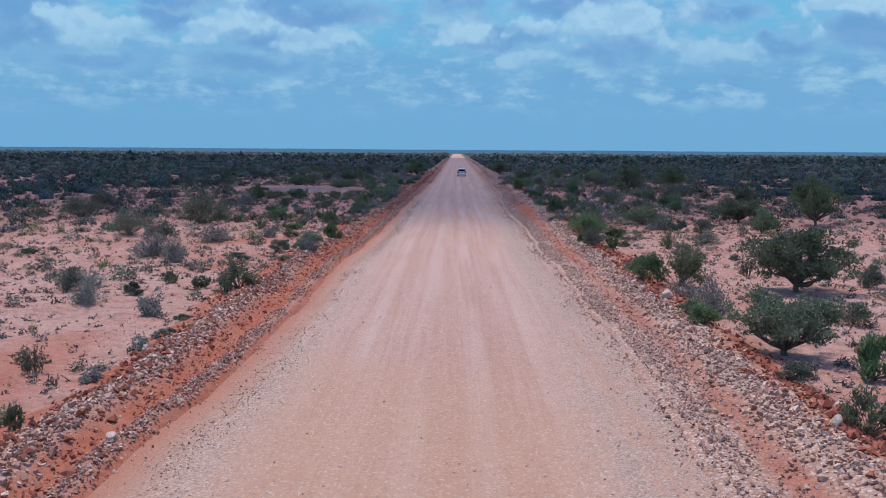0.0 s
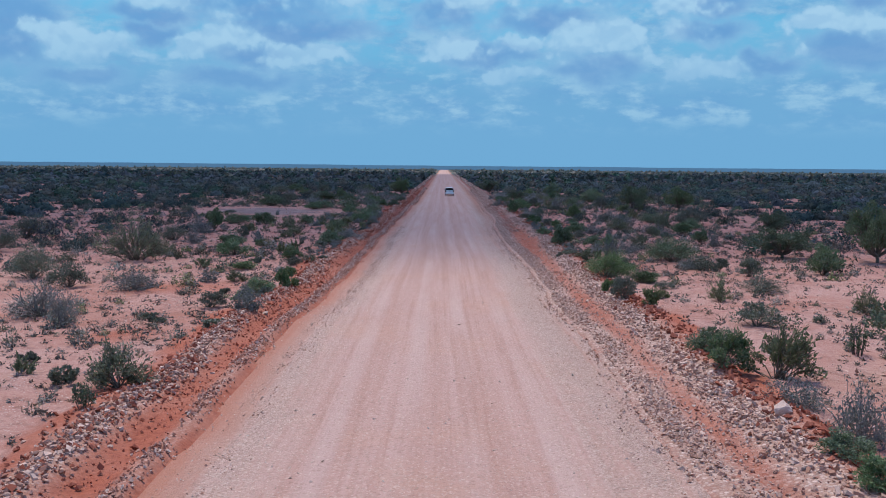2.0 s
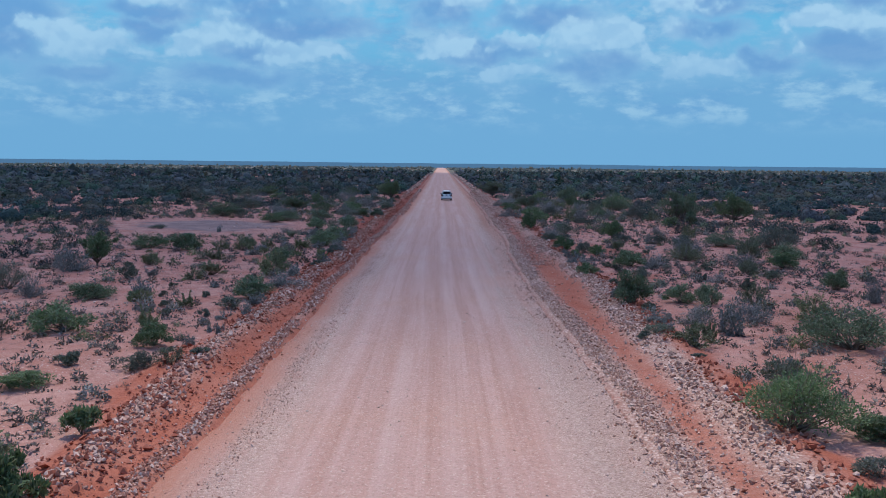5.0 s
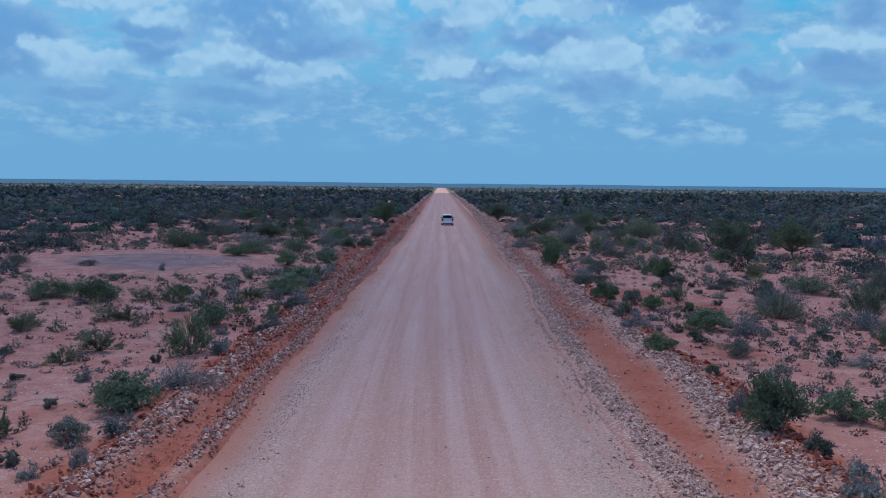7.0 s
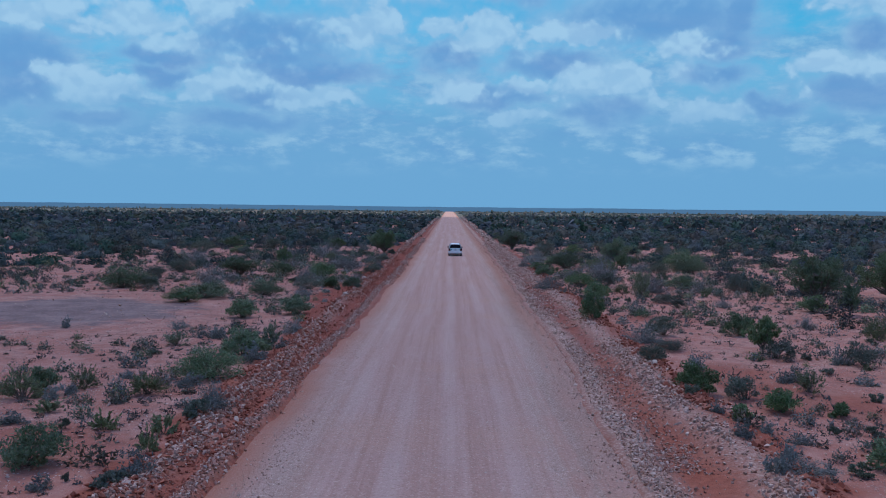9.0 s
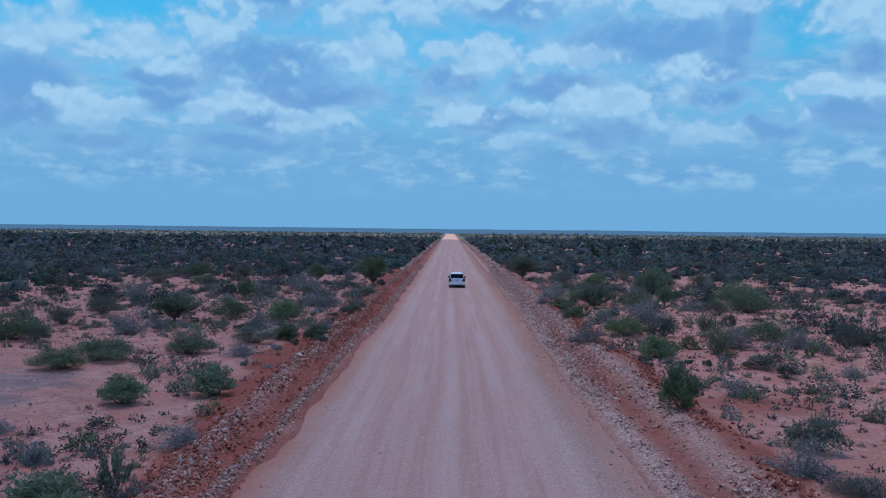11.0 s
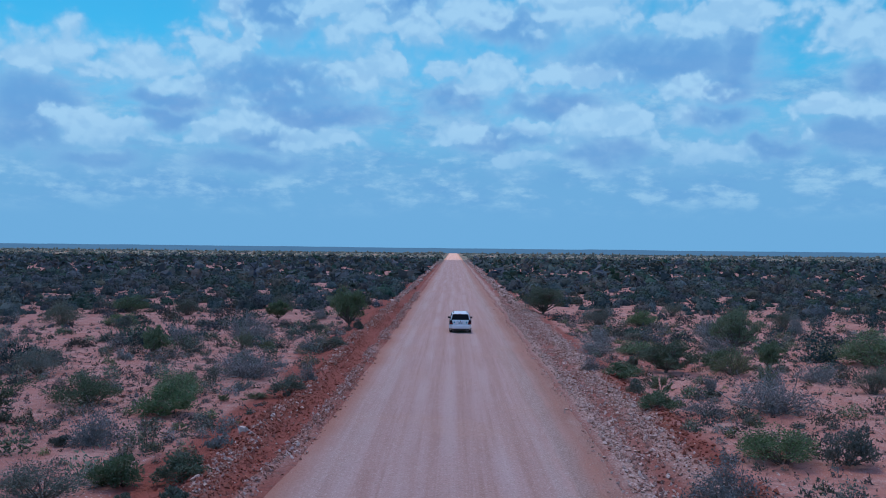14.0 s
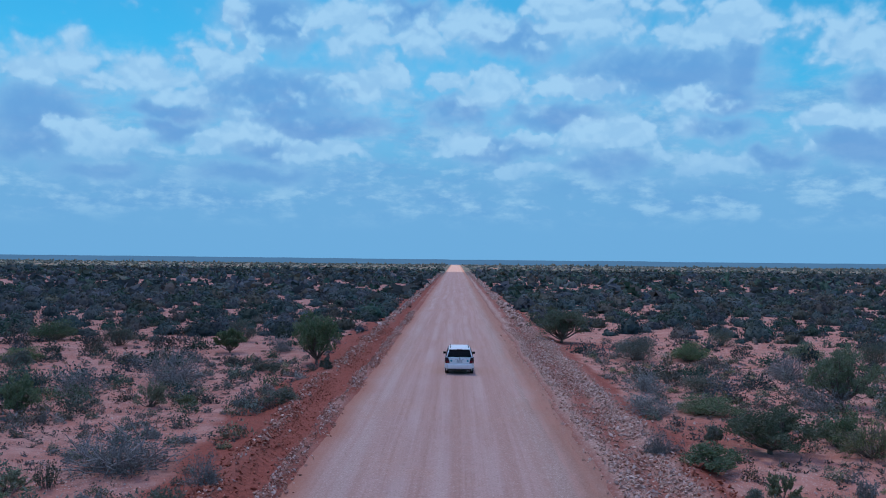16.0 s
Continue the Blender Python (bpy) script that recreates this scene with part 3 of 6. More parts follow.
def road_z(x, y):
    return 0.07 * (1 - ((x + 0.5) / 5.6) ** 2) + 0.012 * bumps(x, np.asarray(y) / 25, 0.55, 31) + 0.012 * bumps(x, y, 3.0, 32)


def make_road():
    gy = spaced((-400, 0, 20), (0, 190, 0.5), (190, 400, 4), (400, 4400, 80))
    u = np.linspace(0, 1, 37)
    a, b = line(LEFT_ROW, gy, seed=5) + 0.3, line(RIGHT_BAND, gy, seed=7) + 0.35
    X = a[:, None] + (b - a)[:, None] * u
    Y = np.repeat(gy[:, None], len(u), 1)
    Z = road_z(X, Y) - 0.06 * (np.abs(u - 0.5) > 0.497)
    Z += -falling(Y) + np.clip((Y - 300) / 400, 0, 1) * 0.12
    me = sheet("road", X, Y, Z, ROADBED)
    left, right = X - a[:, None], b[:, None] - X
    floats(me, "gravel", np.clip((2.9 - right) / 1.4, 0, 1) + np.clip((left - 0.35) / 0.5, 0, 1) * np.clip((2.7 - left) / 0.9, 0, 1) * np.interp(Y, (0, 90, 110, 400), (0.7, 0.7, 0.35, 0.35)))
    floats(me, "soiled", np.clip((1.25 - left) / 0.9, 0, 1) * 1.0 + np.clip((1.9 - right) / 1.0, 0, 1) * np.interp(Y, (0, 70, 110, 140, 400), (0.12, 0.15, 0.5, 0.9, 0.9)))
    tagged(new("road", me), "straight graded gravel road, pinkish brown with wheel streaks", "road", kind="structure")


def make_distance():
    """The far rise that closes the plain at the horizon, its blue haze a painted glow."""
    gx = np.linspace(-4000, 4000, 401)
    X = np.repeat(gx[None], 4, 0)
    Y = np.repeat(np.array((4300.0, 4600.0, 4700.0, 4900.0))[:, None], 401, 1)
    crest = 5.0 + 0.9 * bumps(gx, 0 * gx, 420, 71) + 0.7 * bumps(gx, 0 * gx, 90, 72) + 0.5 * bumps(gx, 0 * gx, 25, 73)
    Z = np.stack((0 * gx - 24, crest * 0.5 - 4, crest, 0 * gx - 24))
    tagged(new("backdrop", sheet("backdrop", X, Y, Z, DISTANCE)), "far bushland backdrop with blue haze painted in as glow", "backdrop", kind="structure")


make_ground()
make_road()
make_distance()

rng = np.random.default_rng(7)


# ---- cloud overhead, which keeps the farther ground in shade ----
def build_cloud(g, s):
    at = g.node("ShaderNodeTexCoord").outputs["Generated"]
    x, y, z = g.split(at)
    ragged = g.math("MULTIPLY", g.math("SUBTRACT", g.noise(at, 9.0, 4.0, 0.6), 0.5), 0.10)
    near = g.ramp(g.math("ADD", y, ragged), CLOUD_THIN[0], CLOUD_THIN[1])
    clear = g.node("ShaderNodeBsdfTransparent").outputs[0]
    blend = g.node("ShaderNodeMixShader")
    g.put(blend.inputs[0], g.math("MULTIPLY", g.math("MULTIPLY", near, g.ramp(y, 0.1, 0.2, 1.0, 0.88)), g.ramp(x, 0.49, 0.51, 0.5, 0.41)))
    g.put(blend.inputs[1], clear)
    g.put(blend.inputs[2], s.outputs[0])
    s.inputs["Base Color"].default_value = (0.9, 0.9, 0.92, 1)
    g.put(g.tree.nodes["Material Output"].inputs["Surface"], blend.outputs[0])


CLOUD_THIN = (0.005, 0.068)


def make_cloud(x0, x1, y0, y1, z, mat):
    """A broad flat-based cloud, laid so that its shade falls on that stretch of ground."""
    shift = SUN_FROM * (z / SUN_FROM.z)
    gx, gy = np.linspace(0, 1, 60), np.linspace(0, 1, 60)
    U, W = np.meshgrid(gx, gy)
    rim = np.clip(1 - np.maximum(np.abs(2 * U - 1), np.abs(2 * W - 1)) ** 6, 0, 1)
    X, Y = x0 + (x1 - x0) * U, y0 + (y1 - y0) * W
    top = z + 30 * rim + 60 * rim * np.abs(bumps(X, Y, 130, 41)) + 25 * rim * np.abs(bumps(X, Y, 45, 42))
    low = z - 6 * rim
    V = np.concatenate([np.stack((X, Y, h), -1).reshape(-1, 3) for h in (top, low)]) + np.array((shift.x, shift.y, 0))
    n = np.arange(3600).reshape(60, 60)
    Q = np.stack((n[:-1, :-1], n[:-1, 1:], n[1:, 1:], n[1:, :-1]), -1).reshape(-1, 4)
    me = mesh_of("cloud", V, np.concatenate((Q, Q[:, ::-1] + 3600)), mat, True)
    tagged(new("cloud", me), "broad white cumulus cloud drifting high over the bushland", "cloud", kind="structure")


CLOUD = material("cloud_vapour", build_cloud, 1.0, 0.0, 0.0)
make_cloud(-900, 900, 57, 640, 1400, CLOUD)


# ---- small builders ----
def part(name, data, mat, parent, label=""):
    """One mesh object under a thing or part; data is a bmesh or a mesh."""
    if isinstance(data, bmesh.types.BMesh):
        me = bpy.data.meshes.new(name)
        data.to_mesh(me)
        data.free()
        me.materials.append(mat)
        data = me
    ob = new(name, data)
    ob.parent = parent
    return tagged(ob, label)


def stone_shape(k):
    """A broken, angular stone about 1 across."""
    r = np.random.default_rng(100 + k)
    bm = bmesh.new()
    bmesh.ops.create_icosphere(bm, subdivisions=1, radius=0.5)
    V = np.array([v.co for v in bm.verts])
    T = np.array([[v.index for v in f.verts] for f in bm.faces])
    bm.free()
    # knock flat faces off it
    for _ in range(5):
        n = r.normal(0, 1, 3)
        n /= np.linalg.norm(n)
        V -= np.clip(V @ n - r.uniform(0.22, 0.36), 0, None)[:, None] * n
    return V * (1.15, 0.95, 0.8) * r.uniform(0.85, 1.15, V.shape), T


def block_shape(k):
    """A smaller lump: a block with its corners knocked about."""
    r = np.random.default_rng(200 + k)
    V = np.array([(a, b, c) for a in (-1, 1) for b in (-1, 1) for c in (-1, 1)], float) * (0.4, 0.34, 0.27)
    V *= r.uniform(0.45, 1.25, V.shape)
    T = np.array([(0, 1, 3), (0, 3, 2), (4, 6, 7), (4, 7, 5), (0, 4, 5), (0, 5, 1), (2, 3, 7), (2, 7, 6), (0, 2, 6), (0, 6, 4), (1, 5, 7), (1, 7, 3)])
    return V, T


def chip_shape(k):
    """A small chip with eight faces."""
    r = np.random.default_rng(300 + k)
    V = np.array([(0.5, 0, 0), (-0.5, 0, 0), (0, 0.5, 0), (0, -0.5, 0), (0, 0, 0.4), (0, 0, -0.4)], float) * r.uniform(0.6, 1.25, (6, 3))
    V += r.normal(0, 0.07, V.shape)
    T = np.array([(0, 2, 4), (2, 1, 4), (1, 3, 4), (3, 0, 4), (2, 0, 5), (1, 2, 5), (3, 1, 5), (0, 3, 5)])
    return V, T


def strew(shapes, P, S):
    """Joins copies of the shapes at the places P with the sizes S, each turned at random."""
    Vs, Ts, base = [], [], 0
    pick = rng.integers(0, len(shapes), len(P))
    for k, (V, T) in enumerate(shapes):
        m = np.where(pick == k)[0]
        if not len(m):
            continue
        a, tilt = rng.uniform(0, 2 * np.pi, len(m)), rng.normal(0, 0.35, (len(m), 2))
        s = S[m][:, None] * rng.uniform(0.8, 1.25, (len(m), 3))
        W = V[None] * s[:, None, :]
        c, d = np.cos(a)[:, None], np.sin(a)[:, None]
        X, Y = W[..., 0] * c - W[..., 1] * d, W[..., 0] * d + W[..., 1] * c
        Z = W[..., 2] + X * tilt[:, :1] + Y * tilt[:, 1:]
        W = np.stack((X, Y, Z), -1) + P[m][:, None, :]
        Vs.append(W.reshape(-1, 3))
        Ts.append((T[None] + (base + np.arange(len(m))[:, None, None] * len(V))).reshape(-1, 3))
        base += len(m) * len(V)
    return np.concatenate(Vs), np.concatenate(Ts)


STONES = [stone_shape(k) for k in range(8)]
BLOCKS = [block_shape(k) for k in range(8)]
CHIPS = [chip_shape(k) for k in range(8)]
STONE_MESHES = [mesh_of("stone", V, T, STONE) for V, T in STONES]


def along_line(xs, seed, spread, per_metre, y0, y1, size, shift=0.0, lift=0.25, side=0):
    """Places and sizes of stones heaped along one of the road's lines."""
    n = int(per_metre * (y1 - y0))
    y = rng.uniform(y0, y1, n)
    keep = rng.uniform(0, 1, n) < np.clip(0.78 + 0.6 * bumps(y, 0 * y, 4.3, seed + 40) + 0.3 * bumps(y, 0 * y, 1.2, seed + 41), 0.06, 1) * (stones_there(y, side) if side else 1)
    y = y[keep]
    x = line(xs, y, seed=seed) + shift + rng.normal(0, spread, len(y))
    s = np.clip(rng.lognormal(math.log(size), 0.4, len(y)), size * 0.4, size * 2.2)
    return np.stack((x, y, ground_z(x, y) + s * lift), -1), s


def bank_of_stones(xs, seed, spread, side, label, dusty):
    root = tagged(new("stone_bank"), label, "stone bank")
    runs = [along_line(xs, seed, spread, 105, 10, 140, 0.075, side=side), along_line(xs, seed, spread, 50, 140, 230, 0.085, side=side), along_line(xs, seed, spread, 12, 230, 500, 0.25, side=side)]
    P, S = np.concatenate([r[0] for r in runs]), np.concatenate([r[1] for r in runs])
    # the largest stones of the nearer stretch are pieces of their own
    big = np.argsort(-S * (P[:, 1] < 160))[:150]
    rest = np.setdiff1d(np.arange(len(S)), big)
    far = P[:, 1] > 110
    far = far[rest]
    V, T = strew(BLOCKS, P[rest][~far], S[rest][~far] * 1.1)
    V2, T2 = strew(CHIPS, P[rest][far], S[rest][far] * 1.15)
    V, T = np.concatenate((V, V2)), np.concatenate((T, T2 + len(V)))
    tagged(part("rubble", mesh_of("rubble", V, T, STONE), STONE, root), kind="stuff")
    small = [along_line(xs, seed, spread * 1.15, 65, 10, 150, 0.07, side=side), along_line(xs, seed, spread * 1.2, 50, 150, 230, 0.1, side=side)]
    V, T = strew(CHIPS, np.concatenate([r[0] for r in small]), np.concatenate([r[1] for r in small]))
    tagged(part("chipping", mesh_of("chipping", V, T, dusty), dusty, root), kind="stuff")
    for i in big:
        ob = part("stone", STONE_MESHES[i % 8], STONE, root)
        ob.matrix_basis = Matrix.LocRotScale(P[i], Euler((rng.normal(0, 0.4), rng.normal(0, 0.4), rng.uniform(0, 6.3))), Vector((S[i],) * 3))


def make_clods():
    """Clods of red soil left by the grader on and behind the banks."""
    runs = [along_line(LEFT_BANK, 3, 0.55, 45, 10, 170, 0.11, -0.2), along_line(LEFT_BANK, 3, 0.4, 40, 10, 230, 0.055, 0.85), along_line(LEFT_BANK, 3, 0.45, 60, 80, 230, 0.075, 0.1),
            along_line(RIGHT_BANK, 9, 0.4, 40, 10, 170, 0.12, 0.95),]
    V, T = strew(CHIPS, np.concatenate([r[0] for r in runs]), np.concatenate([r[1] for r in runs]))
    tagged(new("soil_clods", mesh_of("soil_clods", V, T, CLOD)), "red clods of turned soil along the banks", "soil", kind="stuff")


def rock(x, y, size, pale):
    """A single larger rock, sunk a little into the ground."""
    r = np.random.default_rng(int(1000 + 10 * y))
    bm = bmesh.new()
    bmesh.ops.create_icosphere(bm, subdivisions=2, radius=0.5)
    for _ in range(11):
        n = Vector(r.normal(0, 1, 3)).normalized()
        cut = r.uniform(0.2, 0.36)
        for v in bm.verts:
            v.co -= n * max(0.0, v.co.dot(n) - cut)
    for v in bm.verts:
        v.co = Vector((v.co.x * 1.2, v.co.y, v.co.z * 0.8)) * (1 + 0.08 * r.normal())
    me = bpy.data.meshes.new("rock")
    bm.to_mesh(me)
    bm.free()
    me.materials.append(PALE_ROCK if pale else RED_STONE)
    ob = tagged(new("rock", me), "large pale limestone rock lying on the bank" if pale else "large rusty brown rock lying on the soil", "rock", group="rocks on the banks")
    ob.matrix_basis = Matrix.LocRotScale((x, y, float(ground_z(x, y)) + size * 0.2), Euler((r.normal(0, 0.2), r.normal(0, 0.2), r.uniform(0, 6))), (size,) * 3)


def make_gravel():
    right = [along_line(RIGHT_BAND, 7, 0.38, 260, 10, 80, 0.062, 0.65), along_line(RIGHT_BAND, 7, 0.36, 170, 80, 130, 0.066, 0.65), along_line(RIGHT_BAND, 7, 0.4, 60, 130, 230, 0.085, 0.7),
             along_line(RIGHT_BAND, 7, 0.7, 42, 10, 150, 0.038, 0.1),
             along_line(RIGHT_BAND, 7, 0.4, 45, 94, 109, 0.06, 1.7), along_line(RIGHT_BAND, 7, 0.5, 40, 152, 250, 0.085, 1.7), along_line(RIGHT_BAND, 7, 0.3, 60, 17, 25, 0.066, 1.5)]
    mixed = [along_line(RIGHT_BAND, 7, 0.6, a, b, c, d, 1.6) for a, b, c, d in ((75, 10, 62, 0.055), (8, 62, 94, 0.055), (230, 94, 109, 0.06), (40, 109, 126, 0.06), (80, 126, 240, 0.08))]
    strip = [along_line(LEFT_ROW, 5, 0.26, 75, 10, 100, 0.034, 1.45), along_line(LEFT_ROW, 5, 0.5, 30, 10, 125, 0.03, 1.3)]
    left = [along_line(LEFT_ROW, 5, 0.17, 150, 10, 140, 0.062), along_line(LEFT_ROW, 5, 0.25, 70, 140, 260, 0.08), along_line(LEFT_ROW, 5, 0.45, 25, 10, 150, 0.05, -0.4)]
    for name, label, mat, runs in (("shoulder_gravel", "loose broken pale gravel strewn along the road shoulder", STONE, right),
                                   ("roadside_grit", "fine pale grit in a strip along the road edge", STONE, strip),
                                   ("verge_rubble", "dark red-brown rubble and soil beside the gravel shoulder", RED_STONE, mixed),
                                   ("windrow_gravel", "low ridge of dusty red-brown gravel at the road edge", RED_STONE, left)):
        P, S = np.concatenate([r[0] for r in runs]), np.concatenate([r[1] for r in runs])
        lr, rg = line(LEFT_ROW, P[:, 1], seed=5) + 0.32, line(RIGHT_BAND, P[:, 1], seed=7) + 0.33
        on = (P[:, 0] > lr) & (P[:, 0] < rg)
        P[:, 2] = np.where(on, road_z(P[:, 0], P[:, 1]) + S * 0.15, P[:, 2])
        V, T = strew(CHIPS, P, S)
        tagged(new(name, mesh_of(name, V, T, mat)), label, "gravel", kind="stuff")
    # loose pebbles thrown over the roadway
    n = 4200
    y, u = 10 + 130 * rng.uniform(0, 1, n) ** 1.3, rng.beta(0.8, 0.8, n)
    a, b = line(LEFT_ROW, y, seed=5) + 0.4, line(RIGHT_BAND, y, seed=7) + 0.2
    x = a + (b - a) * u
    S = np.clip(rng.lognormal(math.log(0.042), 0.35, n), 0.02, 0.1)
    V, T = strew(CHIPS, np.stack((x, y, road_z(x, y) + S * 0.02), -1), S)
    tagged(new("road_pebbles", mesh_of("road_pebbles", V, T, PALE_ROCK)), "small loose pebbles scattered over the gravel road", "pebbles", kind="stuff")
    # scattered pale stones on the soil away from the road
    n = 52000
    y = rng.uniform(12, 185, n)
    x = rng.uniform(8.5, 28, n) * rng.choice((-1, 1), n)
    keep = rng.uniform(0, 1, n) < 0.35 + 0.6 * bumps(x, y, 5.0, 55)
    x, y = x[keep], y[keep]
    S = np.clip(rng.lognormal(math.log(0.055), 0.55, len(x)), 0.025, 0.26)
    V, T = strew(CHIPS, np.stack((x, y, ground_z(x, y) + S * 0.12), -1), S)
    tagged(new("field_stones", mesh_of("field_stones", V, T, STONE)), "pale stones scattered over the red soil", "stones", kind="stuff")


bank_of_stones(LEFT_BANK, 3, 0.28, -1, "long bank of broken pale and rusty stones beside the road", RED_STONE)
bank_of_stones(RIGHT_BANK, 9, 0.36, 1, "long bank of broken pinkish stones beside the gravel shoulder", STONE)
make_gravel()
make_clods()
rock(-7.1, 150.7, 0.52, True)
rock(-7.6, 149.9, 0.42, True)
rock(-6.9, 134.8, 0.47, True)
rock(-7.0, 136.6, 0.31, True)
rock(9.0, 108.5, 0.44, True)
rock(-7.3, 45.5, 0.28, True)
rock(8.1, 30.2, 0.54, False)
rock(7.9, 14.6, 0.44, False)
rock(8.7, 16.4, 0.34, False)
rock(7.8, 50.7, 0.31, True)
rock(11.2, 58.0, 0.29, True)
rock(-6.7, 13.7, 0.30, False)
rock(-8.7, 21.5, 0.35, False)
rock(8.5, 61.7, 0.30, False)

# ---- shrubs and trees ----
def tubes(lines, sides=3):
    """Tapered twigs: lines of (points, first radius, last radius)."""
    Vs, Ts, base = [], [], 0
    ring = np.arange(sides) * 2 * np.pi / sides
    for pts, ra, rb in lines:
        pts = np.asarray(pts, float)
        n = len(pts)
        way = np.gradient(pts, axis=0)
        way /= np.linalg.norm(way, axis=1)[:, None] + 1e-9
        side = np.cross(way, (0.31, 0.87, 0.38))
        side /= np.linalg.norm(side, axis=1)[:, None] + 1e-9
        up = np.cross(way, side)
        r = np.linspace(ra, rb, n)[:, None, None]
        V = pts[:, None] + r * (side[:, None] * np.cos(ring)[None, :, None] + up[:, None] * np.sin(ring)[None, :, None])
        k = np.arange(sides)
        for i in range(n - 1):
            a, b = base + i * sides + k, base + i * sides + (k + 1) % sides
            Ts.append(np.stack((a, b, b + sides), -1))
            Ts.append(np.stack((a, b + sides, a + sides), -1))
        Vs.append(V.reshape(-1, 3))
        base += n * sides
    return np.concatenate(Vs), np.concatenate(Ts)


def blades(P, length, width, r, lean=None):
    """Leaves: one pointed blade at each place, turned at random or along lean."""
    n = len(P)
    a = r.normal(0, 1, (n, 3))
    if lean is not None:
        a = a * 0.55 + lean
    a /= np.linalg.norm(a, axis=1)[:, None]
    b = np.cross(a, r.normal(0, 1, (n, 3)))
    b /= np.linalg.norm(b, axis=1)[:, None]
    L, W = (length * r.uniform(0.7, 1.5, (n, 1))), (width * r.uniform(0.8, 1.6, (n, 1)))
    V = np.stack((P - a * L * 0.4 + b * W * 0.5, P - a * L * 0.4 - b * W * 0.5, P + a * L * 0.6), 1).reshape(-1, 3)
    return V, np.arange(n * 3).reshape(-1, 3)


def sway(a, b, r, n=4, amount=0.12):
    t = np.linspace(0, 1, n)[:, None]
    p = np.asarray(a) * (1 - t) + np.asarray(b) * t
    return p + r.normal(0, amount, (n, 3)) * np.linalg.norm(np.subtract(b, a)) * t * (1 - t) * 2


def dome(n, r, low=0.05):
    """Directions over the upper half."""
    a, z = r.uniform(0, 2 * np.pi, n), r.uniform(low, 1, n)
    q = np.sqrt(1 - z * z)
    return np.stack((q * np.cos(a), q * np.sin(a), z), -1)


def grow_bush(r, size, leaf, leaves, clumps):
    """A leafy bush about 1 wide and 0.55 high: clumps of leaves on forked stems."""
    d = dome(clumps, r, 0.0)
    C = d * np.array((0.36, 0.36, 0.40)) * r.uniform(0.55, 1.05, (clumps, 1)) + (0, 0, 0.1)
    C[:, :2] += r.normal(0, 0.05, 2)
    rad = r.uniform(0.09, 0.17, clumps)
    pick = r.integers(0, clumps, leaves)
    out = r.normal(0, 1, (leaves, 3))
    out /= np.linalg.norm(out, axis=1)[:, None]
    P = C[pick] + out * (rad[pick][:, None] * r.uniform(0.35, 1.15, (leaves, 1)) ** 0.7) * np.array((1.1, 1.1, 0.75))
    P[:, 2] = np.abs(P[:, 2] - 0.015) + 0.015
    lean = out + np.array((0, 0, 0.5))
    V, T = blades(P, leaf / size, leaf * 0.5 / size, r, lean)
    lines = []
    for c in C:
        base = r.normal(0, 0.03, 3) * (1, 1, 0)
        lines.append((sway(base - (0, 0, 0.03), c, r), 0.012, 0.004))
    # a few shoots stand out of the outline
    for k in range(clumps):
        lines.append((sway(C[k] * 0.8, C[k] + dome(1, r, 0.3)[0] * rad[k] * 1.7, r, 3), 0.004, 0.0015))
    return (V, T), tubes(lines)


def grow_dry(r, size, leaf, leaves, stems):
    """A tangle of bare grey twigs with few leaves."""
    lines, tips = [], []
    for d in dome(stems, r, 0.05):
        end = d * np.array((0.46, 0.46, 0.5)) * r.uniform(0.6, 1.0)
        stem = sway((r.normal(0, 0.04), r.normal(0, 0.04), -0.03), end, r, 5, 0.16)
        lines.append((stem, 0.012, 0.005))
        for _ in range(3):
            a = stem[r.integers(2, 5)]
            b = a + (d * 0.5 + r.normal(0, 0.6, 3)) * r.uniform(0.1, 0.22)
            b[2] = abs(b[2])
            lines.append((np.stack((a, b)), 0.006, 0.003))
            tips.append(b)
            c = (a + b) / 2 + r.normal(0, 0.07, 3)
            c[2] = abs(c[2])
            lines.append((np.stack(((a + b) / 2, c)), 0.003, 0.0015))
            tips.append(c)
    tips = np.array(tips)
    P = tips[r.integers(0, len(tips), leaves)] * r.uniform(0.8, 1.05, (leaves, 1)) + r.normal(0, 0.045, (leaves, 3))
    P[:, 2] = np.abs(P[:, 2])
    return blades(P, leaf / size, leaf * 0.5 / size, r), tubes(lines)


def grow_fan(r, size, leaf, leaves, stems):
    """Straight shoots that fan up and out from one foot, leafy towards the tips."""
    lines, spots, ways = [], [], []
    for d in dome(stems, r, 0.22):
        end = d * np.array((0.5, 0.5, 0.58)) * r.uniform(0.7, 1.0)
        stem = sway((r.normal(0, 0.035), r.normal(0, 0.035), -0.03), end, r, 4, 0.06)
        lines.append((stem, 0.009, 0.003))
        for _ in range(3):
            a = stem[2] * r.uniform(0.8, 1.1)
            b = a + (d + r.normal(0, 0.45, 3)) * r.uniform(0.08, 0.2)
            b[2] = abs(b[2])
            lines.append((np.stack((a, b)), 0.004, 0.0015))
            for q in np.linspace(0.1, 1, 5):
                spots.append(a * (1 - q) + b * q)
                ways.append(d)
        for q in np.linspace(0.5, 1, 5):
            spots.append(end * q)
            ways.append(d)
    spots, ways = np.array(spots), np.array(ways)
    pick = r.integers(0, len(spots), leaves)
    P = spots[pick] + r.normal(0, 0.018, (leaves, 3))
    return blades(P, leaf / size, leaf * 0.4 / size, r, ways[pick]), tubes(lines)


